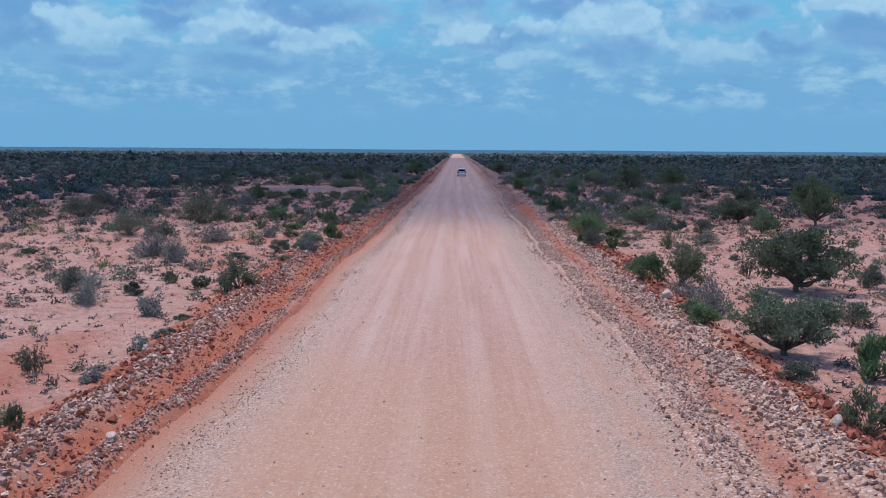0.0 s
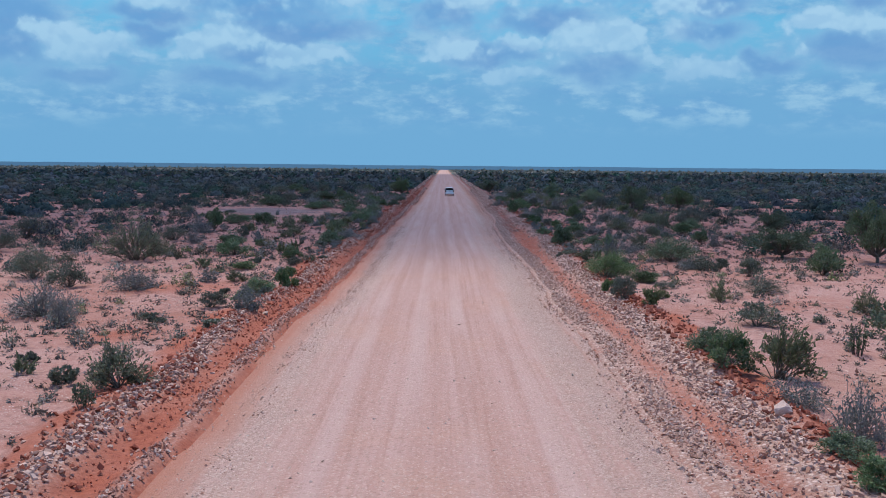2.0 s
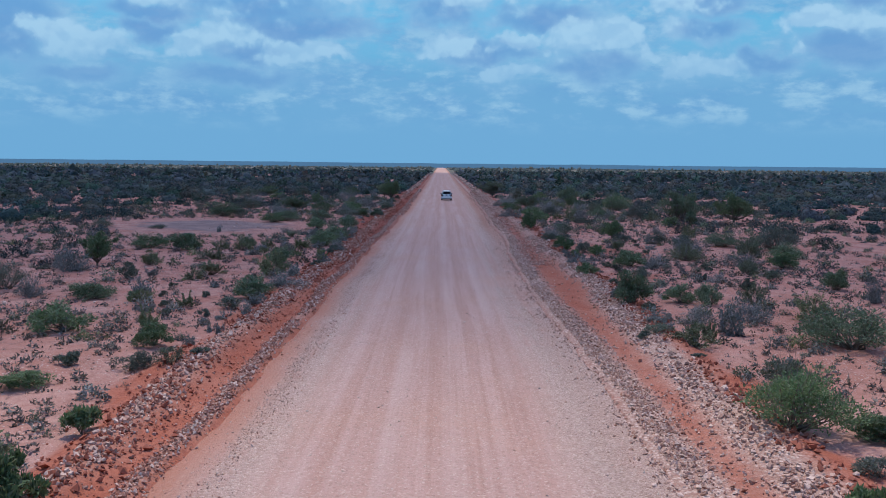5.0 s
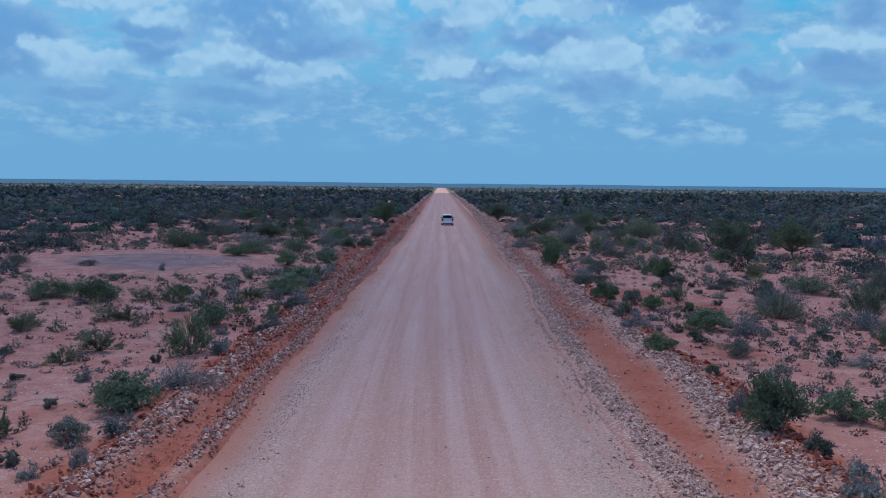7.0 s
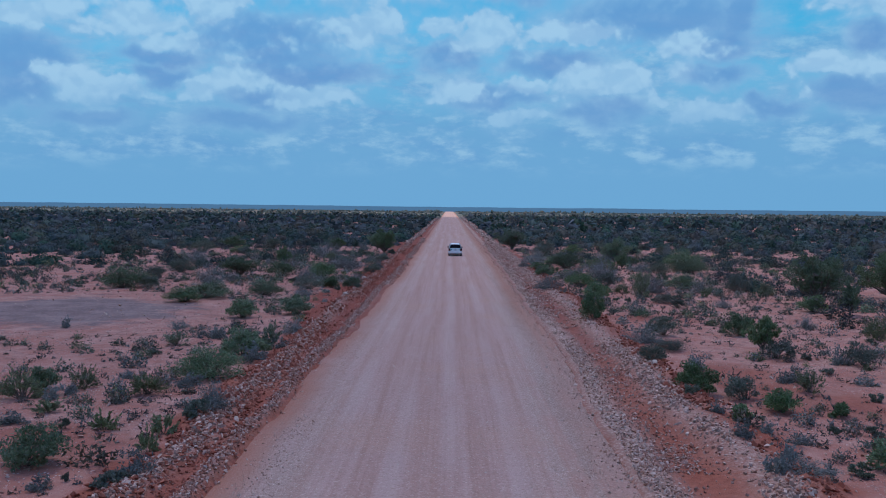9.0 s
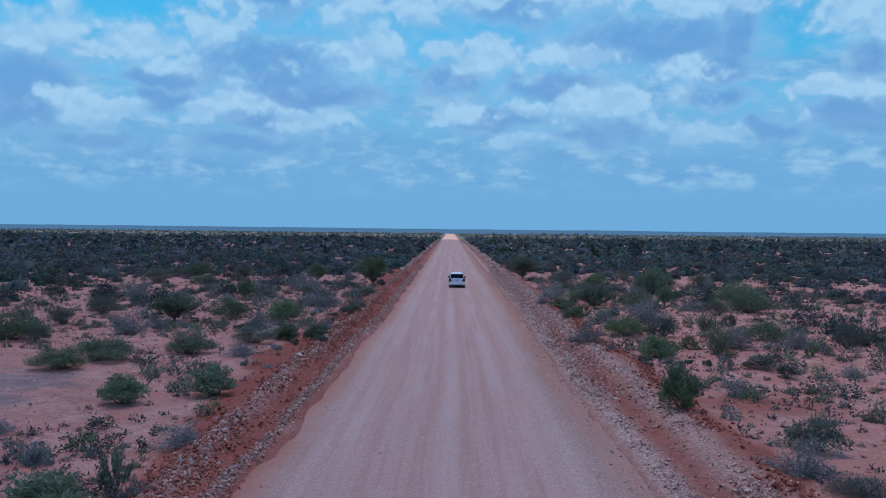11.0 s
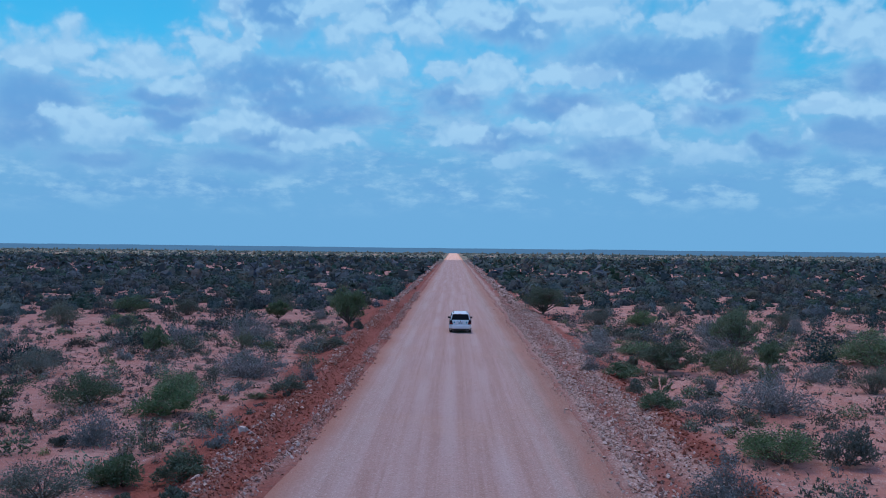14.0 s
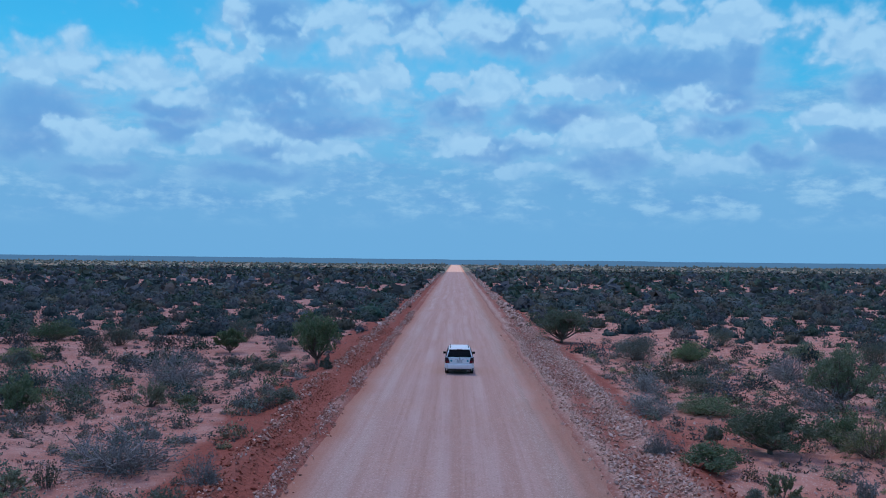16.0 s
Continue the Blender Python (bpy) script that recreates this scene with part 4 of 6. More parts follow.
def grow_column(r, size, leaf, leaves, stems):
    """A narrow dark shrub of packed upright shoots, 1 wide and 1.3 high."""
    lines, spots = [], []
    for _ in range(stems):
        a = r.uniform(0, 6.3)
        q = math.sqrt(r.uniform(0, 1)) * 0.4
        top = np.array((q * math.cos(a) * 1.15, q * math.sin(a) * 1.15, r.uniform(0.75, 1.3) * (1 - q * 0.6)))
        stem = sway((q * 0.6 * math.cos(a), q * 0.6 * math.sin(a), -0.03), top, r, 4, 0.05)
        lines.append((stem, 0.018, 0.007))
        spots += [stem[1] * (1 - k) + top * k for k in np.linspace(0, 1, 7)]
    spots = np.array(spots)
    P = spots[r.integers(0, len(spots), leaves)] + r.normal(0, 0.05, (leaves, 3))
    P[:, 2] = np.abs(P[:, 2])
    return blades(P, leaf / size, leaf * 0.45 / size, r, np.array((0, 0, 0.9))), tubes(lines)


def grow_tree(r, size, leaf, leaves, limbs):
    """A small spreading thorn tree 1 wide and 0.6 high: low fork, crooked limbs and a broad rounded crown with gaps."""
    lines, tips = [], []
    fork = np.array((r.normal(0, 0.02), r.normal(0, 0.02), 0.07))
    lines.append((sway((0, 0, -0.04), fork, r, 4, 0.1), 0.032, 0.024))
    for k in range(limbs * 2):
        a = 6.283 * (k + r.uniform(-0.4, 0.4)) / limbs
        q = r.uniform(0.22, 0.43) if k < limbs else r.uniform(0.02, 0.24)
        end = np.array((math.cos(a) * q, math.sin(a) * q, 0.52 * math.sqrt(max(0.05, 1 - (q / 0.5) ** 2)) * r.uniform(0.75, 1.0)))
        mid = fork * 0.5 + end * 0.5 + (math.cos(a) * 0.05, math.sin(a) * 0.05, -0.03)
        limb = np.concatenate((sway(fork * 0.8, mid, r, 3, 0.12), sway(mid, end, r, 3, 0.12)[1:]))
        lines.append((limb, 0.016, 0.005))
        for _ in range(5):
            s = limb[r.integers(2, 5)]
            e = s + (r.normal(0, 0.1), r.normal(0, 0.1), r.uniform(-0.02, 0.1))
            e[2] = max(e[2], 0.17)
            lines.append((sway(s, e, r, 3, 0.15), 0.006, 0.002))
            tips.append(e)
        tips.append(end)
    tips = np.array(tips)
    rad = r.uniform(0.05, 0.1, len(tips))
    pick = r.integers(0, len(tips), leaves)
    out = r.normal(0, 1, (leaves, 3))
    out /= np.linalg.norm(out, axis=1)[:, None]
    P = tips[pick] + out * rad[pick][:, None] * r.uniform(0.3, 1.1, (leaves, 1)) * np.array((1.15, 1.15, 0.75))
    P[:, 2] = np.maximum(P[:, 2], 0.14 + r.uniform(0, 0.04, leaves))
    return blades(P, leaf / size, leaf * 0.5 / size, r, out + np.array((0, 0, 0.4))), tubes(lines, 5)


# kind: builder, leaf length, per size class (metres, leaves, stems), label, bark
KINDS = {
    "green": (grow_bush, 0.078, ((0.8, 1000, 10), (1.7, 2900, 20), (3.2, 6500, 34)), "dense green leafy shrub growing on red soil", BARK),
    "dark": (grow_bush, 0.06, ((0.6, 800, 9), (1.4, 2200, 18), (2.8, 5000, 30)), "low grey-green shrub with small leaves on red soil", BARK),
    "dry": (grow_dry, 0.06, ((0.7, 550, 14), (1.7, 1700, 26), (3.4, 4200, 44)), "leafless grey tangle of dry twigs on red soil", GREY_TWIG),
    "fan": (grow_fan, 0.075, ((0.7, 700, 15), (1.6, 2000, 30), (2.8, 3800, 46)), "olive shrub with straight shoots fanning from its foot", BARK),
    "column": (grow_column, 0.06, ((0.5, 420, 12), (0.9, 700, 18), (1.6, 900, 24)), "narrow upright dark green shrub on bare soil", BARK),
    "tree": (grow_tree, 0.09, ((1.9, 4500, 6), (3.2, 8500, 8), (4.4, 13000, 9)), "small flat-topped thorn tree with crooked dark limbs", BARK),
}
HEIGHT = {"green": 0.58, "dark": 0.56, "dry": 0.5, "fan": 0.56, "column": 1.25, "tree": 0.6}
MADE = {}


def plant_meshes(kind, size_class, variant):
    key = (kind, size_class, variant)
    if key not in MADE:
        build, leaf, sizes, label, bark = KINDS[kind]
        size, leaves, stems = sizes[size_class]
        r = np.random.default_rng(hash((len(kind), ord(kind[0]), size_class, variant)) % 100000)
        (V, T), (V2, T2) = build(r, size, leaf, leaves, stems)
        MADE[key] = mesh_of("foliage", V, T, LEAF[kind]), mesh_of("branching", V2, T2, bark, True)
    return MADE[key]


PLACED = []


def plant(kind, x, y, w, h):
    """One shrub or tree w metres wide and h metres high."""
    sizes = KINDS[kind][2]
    k = min(range(3), key=lambda i: abs(math.log(sizes[i][0] / w)))
    leaves, stems = plant_meshes(kind, k, int(rng.integers(0, 3)))
    tree = kind == "tree"
    root = tagged(new("thorn_tree" if tree else "shrub"), KINDS[kind][3], "tree" if tree else "shrub",
                  group="thorn trees in the bush" if tree else "shrubs along the road")
    part("crown" if tree else "foliage", leaves, None, root)
    part("trunk" if tree else "branching", stems, None, root)
    root.matrix_basis = Matrix.LocRotScale((x, y, float(ground_z(x, y)) - 0.01), Euler((0, 0, rng.uniform(0, 6.28))), (1.32 * w, w * rng.uniform(1.1, 1.35), 1.15 * h / HEIGHT[kind]))
    PLACED.append((x, y, w))


plant("fan", -8.9, 14.3, 0.4, 0.5)
plant("fan", 8.6, 14.7, 1.1, 1.0)
plant("dry", -9.2, 18.9, 0.7, 0.3)
plant("dark", 8.5, 18.9, 1.2, 0.5)
plant("column", -11.1, 19.7, 0.7, 0.7)
plant("green", 11.2, 20.1, 1.1, 1.2)
plant("dry", -9.1, 22.2, 0.7, 0.3)
plant("tree", 9.8, 22.8, 2.9, 1.8)
plant("dark", -9.0, 23.8, 0.7, 0.2)
plant("green", 8.1, 25.4, 1.2, 0.6)
plant("dark", -9.1, 26.1, 0.6, 0.2)
plant("green", 8.6, 27.6, 1.2, 0.5)
plant("dark", 14.0, 27.5, 1.2, 0.8)
plant("dry", -10.7, 27.9, 0.9, 0.7)
plant("dry", 9.5, 29.3, 1.2, 1.3)
plant("dry", -13.9, 29.9, 1.5, 0.9)
plant("column", -8.8, 30.6, 0.5, 0.6)
plant("dark", -12.8, 31.7, 0.7, 0.5)
plant("dry", 9.2, 31.9, 1.3, 0.7)
plant("dark", -15.9, 32.7, 1.4, 0.9)
plant("fan", -8.9, 33.4, 1.9, 1.2)
plant("dark", -10.6, 34.0, 0.8, 0.5)
plant("tree", 14.5, 34.2, 3.7, 2.6)
plant("fan", 9.7, 34.9, 2.0, 1.5)
plant("fan", -12.4, 35.2, 0.6, 0.5)
plant("green", 8.3, 35.4, 1.5, 1.0)
plant("dark", 18.2, 36.0, 1.3, 1.0)
plant("dark", -13.0, 36.8, 0.6, 0.4)
plant("green", 8.6, 38.3, 1.5, 0.8)
plant("column", 13.8, 38.7, 0.7, 1.0)
plant("dark", -8.7, 42.7, 0.9, 0.3)
plant("dark", 12.2, 43.8, 1.8, 0.9)
plant("dry", -15.0, 44.1, 1.3, 1.2)
plant("dark", -11.5, 44.3, 0.9, 0.4)
plant("dry", -7.9, 45.0, 1.0, 0.6)
plant("dry", -16.6, 45.6, 2.6, 1.2)
plant("fan", 17.9, 46.5, 1.1, 1.0)
plant("fan", 9.0, 47.9, 1.0, 0.8)
plant("dry", -8.5, 48.2, 0.9, 0.7)
plant("dark", -10.4, 48.5, 1.3, 0.7)
plant("dark", 8.4, 50.1, 1.2, 1.0)
plant("green", -9.3, 50.3, 1.1, 0.5)
plant("dark", -8.4, 50.5, 0.7, 0.4)
plant("fan", 13.0, 50.8, 1.1, 1.1)
plant("fan", 10.4, 51.7, 0.7, 0.4)
plant("green", 7.9, 51.9, 0.8, 0.7)
plant("green", -7.7, 52.3, 1.1, 0.9)
plant("dark", -10.7, 52.6, 0.6, 0.4)
plant("green", -9.2, 52.9, 1.6, 0.7)
plant("dry", -15.5, 53.7, 2.1, 1.1)
plant("dark", -19.1, 54.5, 1.8, 1.3)
plant("dark", 16.1, 54.1, 2.5, 0.6)
plant("dark", 11.2, 54.6, 1.0, 0.4)
plant("dark", 9.6, 54.7, 1.0, 0.4)
plant("dry", -12.5, 56.3, 0.9, 0.6)
plant("fan", -11.1, 56.9, 1.1, 0.6)
plant("green", -8.3, 57.2, 0.9, 0.7)
plant("green", 10.9, 57.4, 1.7, 0.6)
plant("green", 8.8, 57.5, 2.5, 1.5)
plant("dark", -22.5, 58.0, 2.9, 1.6)
plant("dark", 17.2, 59.4, 1.5, 1.0)
plant("green", -11.6, 61.7, 1.5, 0.5)
plant("green", 22.5, 61.7, 2.0, 1.7)
plant("fan", -14.5, 62.5, 1.0, 0.6)
plant("dark", 10.4, 62.7, 1.5, 0.9)
plant("dark", 16.6, 62.8, 0.9, 0.8)
plant("column", -8.2, 63.9, 0.9, 0.5)
plant("dark", -9.4, 63.9, 1.2, 0.5)
plant("dark", -11.6, 64.3, 0.8, 0.5)
plant("dry", 15.0, 64.0, 1.3, 0.6)
plant("dark", 15.9, 64.1, 1.8, 0.9)
plant("dark", -7.5, 64.8, 0.6, 0.3)
plant("fan", -19.7, 66.1, 3.7, 2.6)
plant("dark", 9.0, 66.0, 0.5, 0.2)
plant("dark", -9.1, 66.4, 0.5, 0.2)
plant("column", -17.2, 66.9, 0.8, 0.7)
plant("green", -9.9, 67.4, 1.3, 0.8)
plant("tree", 28.8, 68.2, 3.4, 3.5)
plant("dry", -10.3, 68.7, 0.7, 0.4)
plant("green", 15.3, 68.4, 3.4, 1.5)
plant("fan", 9.6, 68.6, 1.8, 0.8)
plant("dark", 8.4, 69.8, 1.1, 0.3)
plant("green", -14.2, 70.2, 2.2, 1.0)
plant("fan", -11.1, 70.5, 0.8, 0.7)
plant("fan", -19.1, 70.6, 1.4, 0.9)
plant("dark", -31.0, 70.8, 3.7, 1.8)
plant("dry", 11.7, 70.9, 0.9, 1.1)
plant("tree", 23.6, 71.3, 3.6, 1.9)
plant("dry", -8.7, 67.6, 0.4, 0.3)
plant("dry", 9.3, 68.1, 0.4, 0.3)
plant("dark", 7.7, 68.7, 0.4, 0.3)
plant("dry", 9.3, 69.1, 0.4, 0.3)
plant("dry", -8.0, 69.2, 0.4, 0.4)
plant("fan", 10.5, 69.7, 0.7, 0.7)
plant("dry", 8.9, 70.1, 0.5, 0.3)
plant("dry", -8.6, 70.2, 0.3, 0.3)
plant("dry", 8.8, 71.5, 0.8, 0.5)
plant("dry", -9.2, 71.8, 0.4, 0.3)
plant("dry", 10.9, 72.8, 1.4, 0.7)
plant("dry", -8.9, 73.1, 0.4, 0.3)
plant("dry", 12.3, 73.2, 0.5, 0.3)
plant("dry", -7.9, 73.3, 0.4, 0.5)
plant("dry", 9.9, 73.8, 0.4, 0.3)
plant("dark", -9.9, 74.1, 0.5, 0.3)
plant("dark", -11.6, 74.4, 0.4, 0.3)
plant("dark", 9.2, 74.5, 0.7, 0.4)
plant("dry", -7.9, 76.1, 0.9, 0.5)
plant("dark", -9.2, 76.2, 1.3, 0.5)
plant("fan", -11.3, 76.5, 0.8, 0.5)
plant("dark", -12.3, 76.5, 0.4, 0.3)
plant("green", 8.9, 76.6, 1.7, 1.4)
plant("green", 12.9, 77.7, 1.3, 0.9)
plant("dry", 8.6, 78.3, 0.6, 0.6)
plant("green", -14.2, 78.4, 0.8, 0.5)
plant("green", 11.7, 78.5, 1.5, 0.8)
plant("green", -8.8, 79.0, 2.1, 1.0)
plant("dark", -11.1, 79.3, 0.4, 0.3)
plant("dark", -13.4, 79.8, 0.4, 0.3)
plant("dry", -7.6, 80.5, 1.6, 0.7)
plant("dry", -14.9, 81.1, 0.9, 0.7)
plant("dark", -13.8, 82.9, 0.5, 0.3)
plant("dry", -11.6, 83.0, 0.7, 0.3)
plant("dark", 16.6, 83.2, 0.7, 0.6)
plant("dark", 9.5, 83.8, 0.5, 0.3)
plant("dry", 12.6, 85.5, 0.5, 0.3)
plant("dark", -17.3, 85.7, 1.4, 0.9)
plant("fan", -13.6, 86.0, 1.1, 0.6)
plant("dark", -10.2, 86.2, 0.4, 0.3)
plant("dry", 15.9, 86.3, 1.1, 0.5)
plant("dry", -16.3, 87.3, 0.6, 0.4)
plant("dry", -8.1, 87.7, 0.9, 0.6)
plant("dark", 15.5, 87.7, 0.5, 0.4)
plant("dark", 19.5, 87.7, 0.6, 0.5)
plant("fan", -9.4, 87.8, 1.7, 1.6)
plant("green", 9.0, 88.3, 1.3, 0.6)
plant("fan", -13.2, 88.6, 1.6, 0.8)
plant("dark", 11.9, 88.8, 1.3, 0.7)
plant("fan", 18.9, 89.9, 1.1, 0.9)
plant("dry", 15.2, 91.0, 0.4, 0.4)
plant("dark", 11.3, 91.8, 0.7, 0.4)
plant("fan", -17.9, 92.1, 1.1, 0.7)
plant("dark", 17.0, 92.2, 0.7, 0.4)
plant("dry", 13.2, 73.3, 1.7, 0.8)
plant("fan", 16.1, 74.1, 1.5, 1.0)
plant("dark", -22.7, 76.4, 1.7, 1.5)
plant("fan", -13.8, 77.9, 1.1, 0.6)
plant("green", -16.1, 78.4, 2.2, 0.8)
plant("fan", 15.1, 78.3, 1.1, 1.0)
plant("dry", 21.1, 78.8, 1.1, 1.1)
plant("dry", -19.6, 79.2, 1.5, 0.9)
plant("dark", -21.8, 81.3, 2.0, 1.2)
plant("dark", -34.4, 82.8, 3.3, 1.9)
plant("dark", 16.5, 83.3, 0.8, 0.5)
plant("green", 21.5, 83.8, 1.6, 1.0)
plant("dry", -21.5, 88.5, 1.9, 1.5)
plant("dark", 19.9, 88.5, 1.3, 0.4)
plant("tree", -21.2, 91.9, 1.8, 1.8)
plant("tree", 30.4, 91.6, 2.8, 2.1)
plant("fan", 19.5, 91.9, 1.3, 0.8)
plant("dry", -9.3, 92.4, 0.5, 0.3)
plant("dark", -7.7, 92.5, 0.8, 0.3)
plant("dark", -8.9, 92.9, 0.2, 0.3)
plant("dry", -7.2, 93.0, 0.7, 0.5)
plant("dry", 9.4, 93.6, 1.2, 0.3)
plant("dry", 8.8, 93.7, 0.7, 0.6)
plant("green", -10.5, 94.1, 1.6, 1.0)
plant("dry", 10.3, 94.3, 0.3, 0.3)
plant("dark", 11.1, 94.4, 0.6, 0.3)
plant("fan", -7.7, 95.3, 0.5, 0.6)
plant("dry", 9.7, 95.5, 0.5, 0.3)
plant("dark", 12.7, 96.5, 0.5, 0.3)
plant("dry", 8.9, 96.8, 0.5, 0.4)
plant("fan", -7.9, 97.3, 0.7, 0.6)
plant("dark", -10.8, 97.3, 0.3, 0.3)
plant("dry", 10.6, 97.3, 0.8, 0.3)
plant("fan", -9.7, 97.4, 0.7, 0.5)
plant("dry", -12.6, 98.1, 0.9, 0.3)
plant("dark", 13.4, 98.4, 0.5, 0.3)
plant("dark", 12.2, 98.5, 0.4, 0.3)
plant("dry", 10.2, 98.6, 0.5, 0.3)
plant("dark", -7.4, 98.7, 0.8, 0.5)
plant("dry", -7.0, 99.3, 1.2, 0.7)
plant("fan", -12.3, 99.6, 0.8, 0.4)
plant("dry", 9.1, 100.0, 0.5, 0.3)
plant("green", 9.9, 100.2, 0.9, 0.5)
plant("green", 13.5, 101.0, 0.9, 0.5)
plant("green", 11.7, 101.5, 1.3, 0.7)
plant("dry", -13.2, 101.8, 0.7, 0.4)
plant("fan", -14.3, 102.0, 1.4, 1.0)
plant("dark", 8.8, 102.2, 0.5, 0.3)
plant("fan", -10.1, 102.5, 1.3, 0.7)
plant("dry", -12.9, 102.6, 0.5, 0.4)
plant("dark", 15.7, 103.3, 0.5, 0.3)
plant("green", -14.3, 103.5, 1.3, 0.8)
plant("dark", 11.2, 103.5, 1.3, 0.8)
plant("fan", -12.9, 103.7, 1.1, 0.7)
plant("dry", -9.1, 103.8, 0.9, 0.4)
plant("green", 9.8, 104.4, 1.6, 1.0)
plant("fan", 13.9, 104.4, 1.1, 0.8)
plant("dry", -12.0, 105.5, 0.6, 0.3)
plant("green", -8.8, 105.7, 2.6, 1.1)
plant("dry", 13.8, 106.2, 0.9, 0.6)
plant("dry", 16.8, 106.2, 0.8, 0.3)
plant("dark", 16.1, 108.2, 0.5, 0.3)
plant("dry", 10.7, 109.0, 0.9, 0.6)
plant("dark", 9.0, 109.6, 1.3, 0.6)
plant("dry", -7.9, 109.8, 1.0, 0.6)
plant("dark", 18.6, 110.2, 1.6, 1.0)
plant("dark", -12.7, 110.9, 0.6, 0.3)
plant("dry", 17.8, 110.9, 0.9, 0.7)
plant("green", -8.8, 111.2, 2.1, 1.1)
plant("dark", 16.6, 111.8, 0.5, 0.3)
plant("dark", 15.4, 112.2, 1.6, 0.9)
plant("dry", -7.4, 113.2, 0.7, 0.4)
plant("tree", 15.2, 113.3, 1.4, 1.5)
plant("fan", -8.0, 113.7, 0.8, 1.1)
plant("fan", -12.5, 113.9, 1.3, 0.6)
plant("dark", 11.2, 113.9, 2.3, 0.5)
plant("dry", 10.1, 115.6, 1.5, 0.8)
plant("dry", -11.1, 116.2, 0.8, 0.6)
plant("dark", 22.0, 116.9, 0.5, 0.3)
plant("dark", 11.8, 118.4, 1.6, 1.0)
plant("dry", -7.8, 118.5, 1.6, 0.6)
plant("fan", 23.3, 118.9, 1.4, 1.1)
plant("green", 16.1, 119.4, 1.6, 1.1)
plant("dry", -20.5, 120.0, 0.5, 0.5)
plant("dry", -14.3, 120.1, 1.1, 0.5)
plant("dry", 21.2, 123.2, 1.2, 0.7)
plant("green", 9.1, 124.1, 1.5, 1.5)
plant("green", -12.1, 125.4, 2.0, 1.0)
plant("green", -9.1, 127.1, 2.2, 1.1)
plant("dry", 12.4, 127.7, 1.6, 0.7)
plant("tree", 26.3, 129.0, 1.4, 1.8)
plant("green", 24.5, 130.4, 2.2, 1.1)
plant("green", -17.7, 132.8, 2.4, 1.0)
plant("dark", 16.2, 132.8, 1.3, 0.6)
plant("dry", 19.4, 133.2, 1.1, 0.6)
plant("fan", -18.1, 93.2, 1.4, 0.7)
plant("dry", 14.1, 93.5, 1.6, 0.7)
plant("fan", -15.4, 95.3, 1.3, 0.6)
plant("fan", -14.4, 95.3, 1.1, 0.7)
plant("green", 22.9, 95.0, 2.3, 1.0)
plant("green", 12.8, 95.3, 2.0, 1.0)
plant("dry", 20.7, 96.2, 2.2, 0.9)
plant("fan", 21.8, 98.7, 2.0, 1.8)
plant("fan", 17.5, 98.9, 2.3, 1.2)
plant("dry", 18.3, 101.2, 2.7, 1.4)
plant("green", 25.4, 101.4, 2.4, 1.0)
plant("green", -18.3, 102.5, 2.3, 1.3)
plant("fan", -16.2, 102.5, 1.4, 0.7)
plant("green", -22.2, 104.5, 2.9, 1.1)
plant("dark", 18.7, 104.9, 1.7, 1.2)
plant("dark", 26.7, 106.4, 3.4, 1.9)
plant("green", 23.4, 109.3, 2.8, 1.1)
plant("dark", -21.7, 112.7, 1.5, 0.4)
plant("dark", -32.0, 121.1, 2.4, 1.0)
plant("dark", -27.3, 122.9, 1.6, 0.4)
plant("dark", 15.8, 135.2, 1.6, 0.7)
plant("green", -17.2, 135.6, 3.1, 1.2)
plant("tree", 26.9, 135.7, 3.6, 3.3)
plant("dry", -9.7, 135.3, 0.4, 0.3)
plant("dark", 11.8, 135.4, 0.5, 0.3)
plant("dark", 13.4, 136.1, 0.5, 0.4)
plant("dark", 10.3, 136.4, 0.7, 0.4)
plant("dry", 11.6, 136.4, 0.5, 0.3)
plant("dark", 12.7, 136.8, 0.6, 0.3)
plant("dry", -10.5, 137.9, 1.4, 0.7)
plant("green", 11.3, 138.5, 2.1, 1.1)
plant("green", -13.6, 138.5, 2.5, 1.0)
plant("dry", 9.2, 139.6, 0.5, 0.4)
plant("dry", -9.1, 140.1, 0.8, 0.3)
plant("fan", 15.4, 140.6, 1.4, 1.6)
plant("dark", -6.8, 141.5, 0.7, 0.5)
plant("fan", 14.1, 141.8, 1.2, 0.8)
plant("dark", -8.4, 142.0, 0.5, 0.3)
plant("dark", -10.7, 142.3, 2.6, 1.0)
plant("dry", 8.3, 142.7, 1.7, 1.0)
plant("green", -9.1, 144.0, 1.5, 1.0)
plant("green", -7.5, 144.6, 1.7, 0.8)
plant("dark", 13.9, 147.7, 1.6, 1.2)
plant("green", 11.7, 147.8, 2.8, 1.1)
plant("dry", -7.5, 148.8, 0.7, 0.6)
plant("dark", -13.2, 149.1, 0.6, 0.5)
plant("dry", -11.9, 149.2, 1.7, 1.2)
plant("dry", -18.6, 149.9, 1.2, 0.7)
plant("dry", -17.2, 150.3, 0.5, 0.5)
plant("fan", 17.7, 151.8, 1.5, 1.1)
plant("fan", -9.9, 152.2, 0.6, 0.3)
plant("dark", -17.3, 153.4, 0.6, 0.4)
plant("tree", -18.9, 153.6, 2.9, 1.7)
plant("fan", 20.4, 155.2, 1.2, 1.0)
plant("green", -11.8, 155.7, 2.3, 1.2)
plant("green", 9.6, 155.9, 1.7, 0.7)
plant("dry", 11.8, 157.0, 1.6, 0.6)
plant("dry", 15.2, 158.0, 3.5, 1.6)
plant("green", -15.8, 157.9, 2.8, 1.4)
plant("fan", -9.8, 158.6, 0.6, 0.3)
plant("dark", -7.1, 159.3, 0.4, 0.3)
plant("green", -12.6, 159.5, 2.6, 1.1)
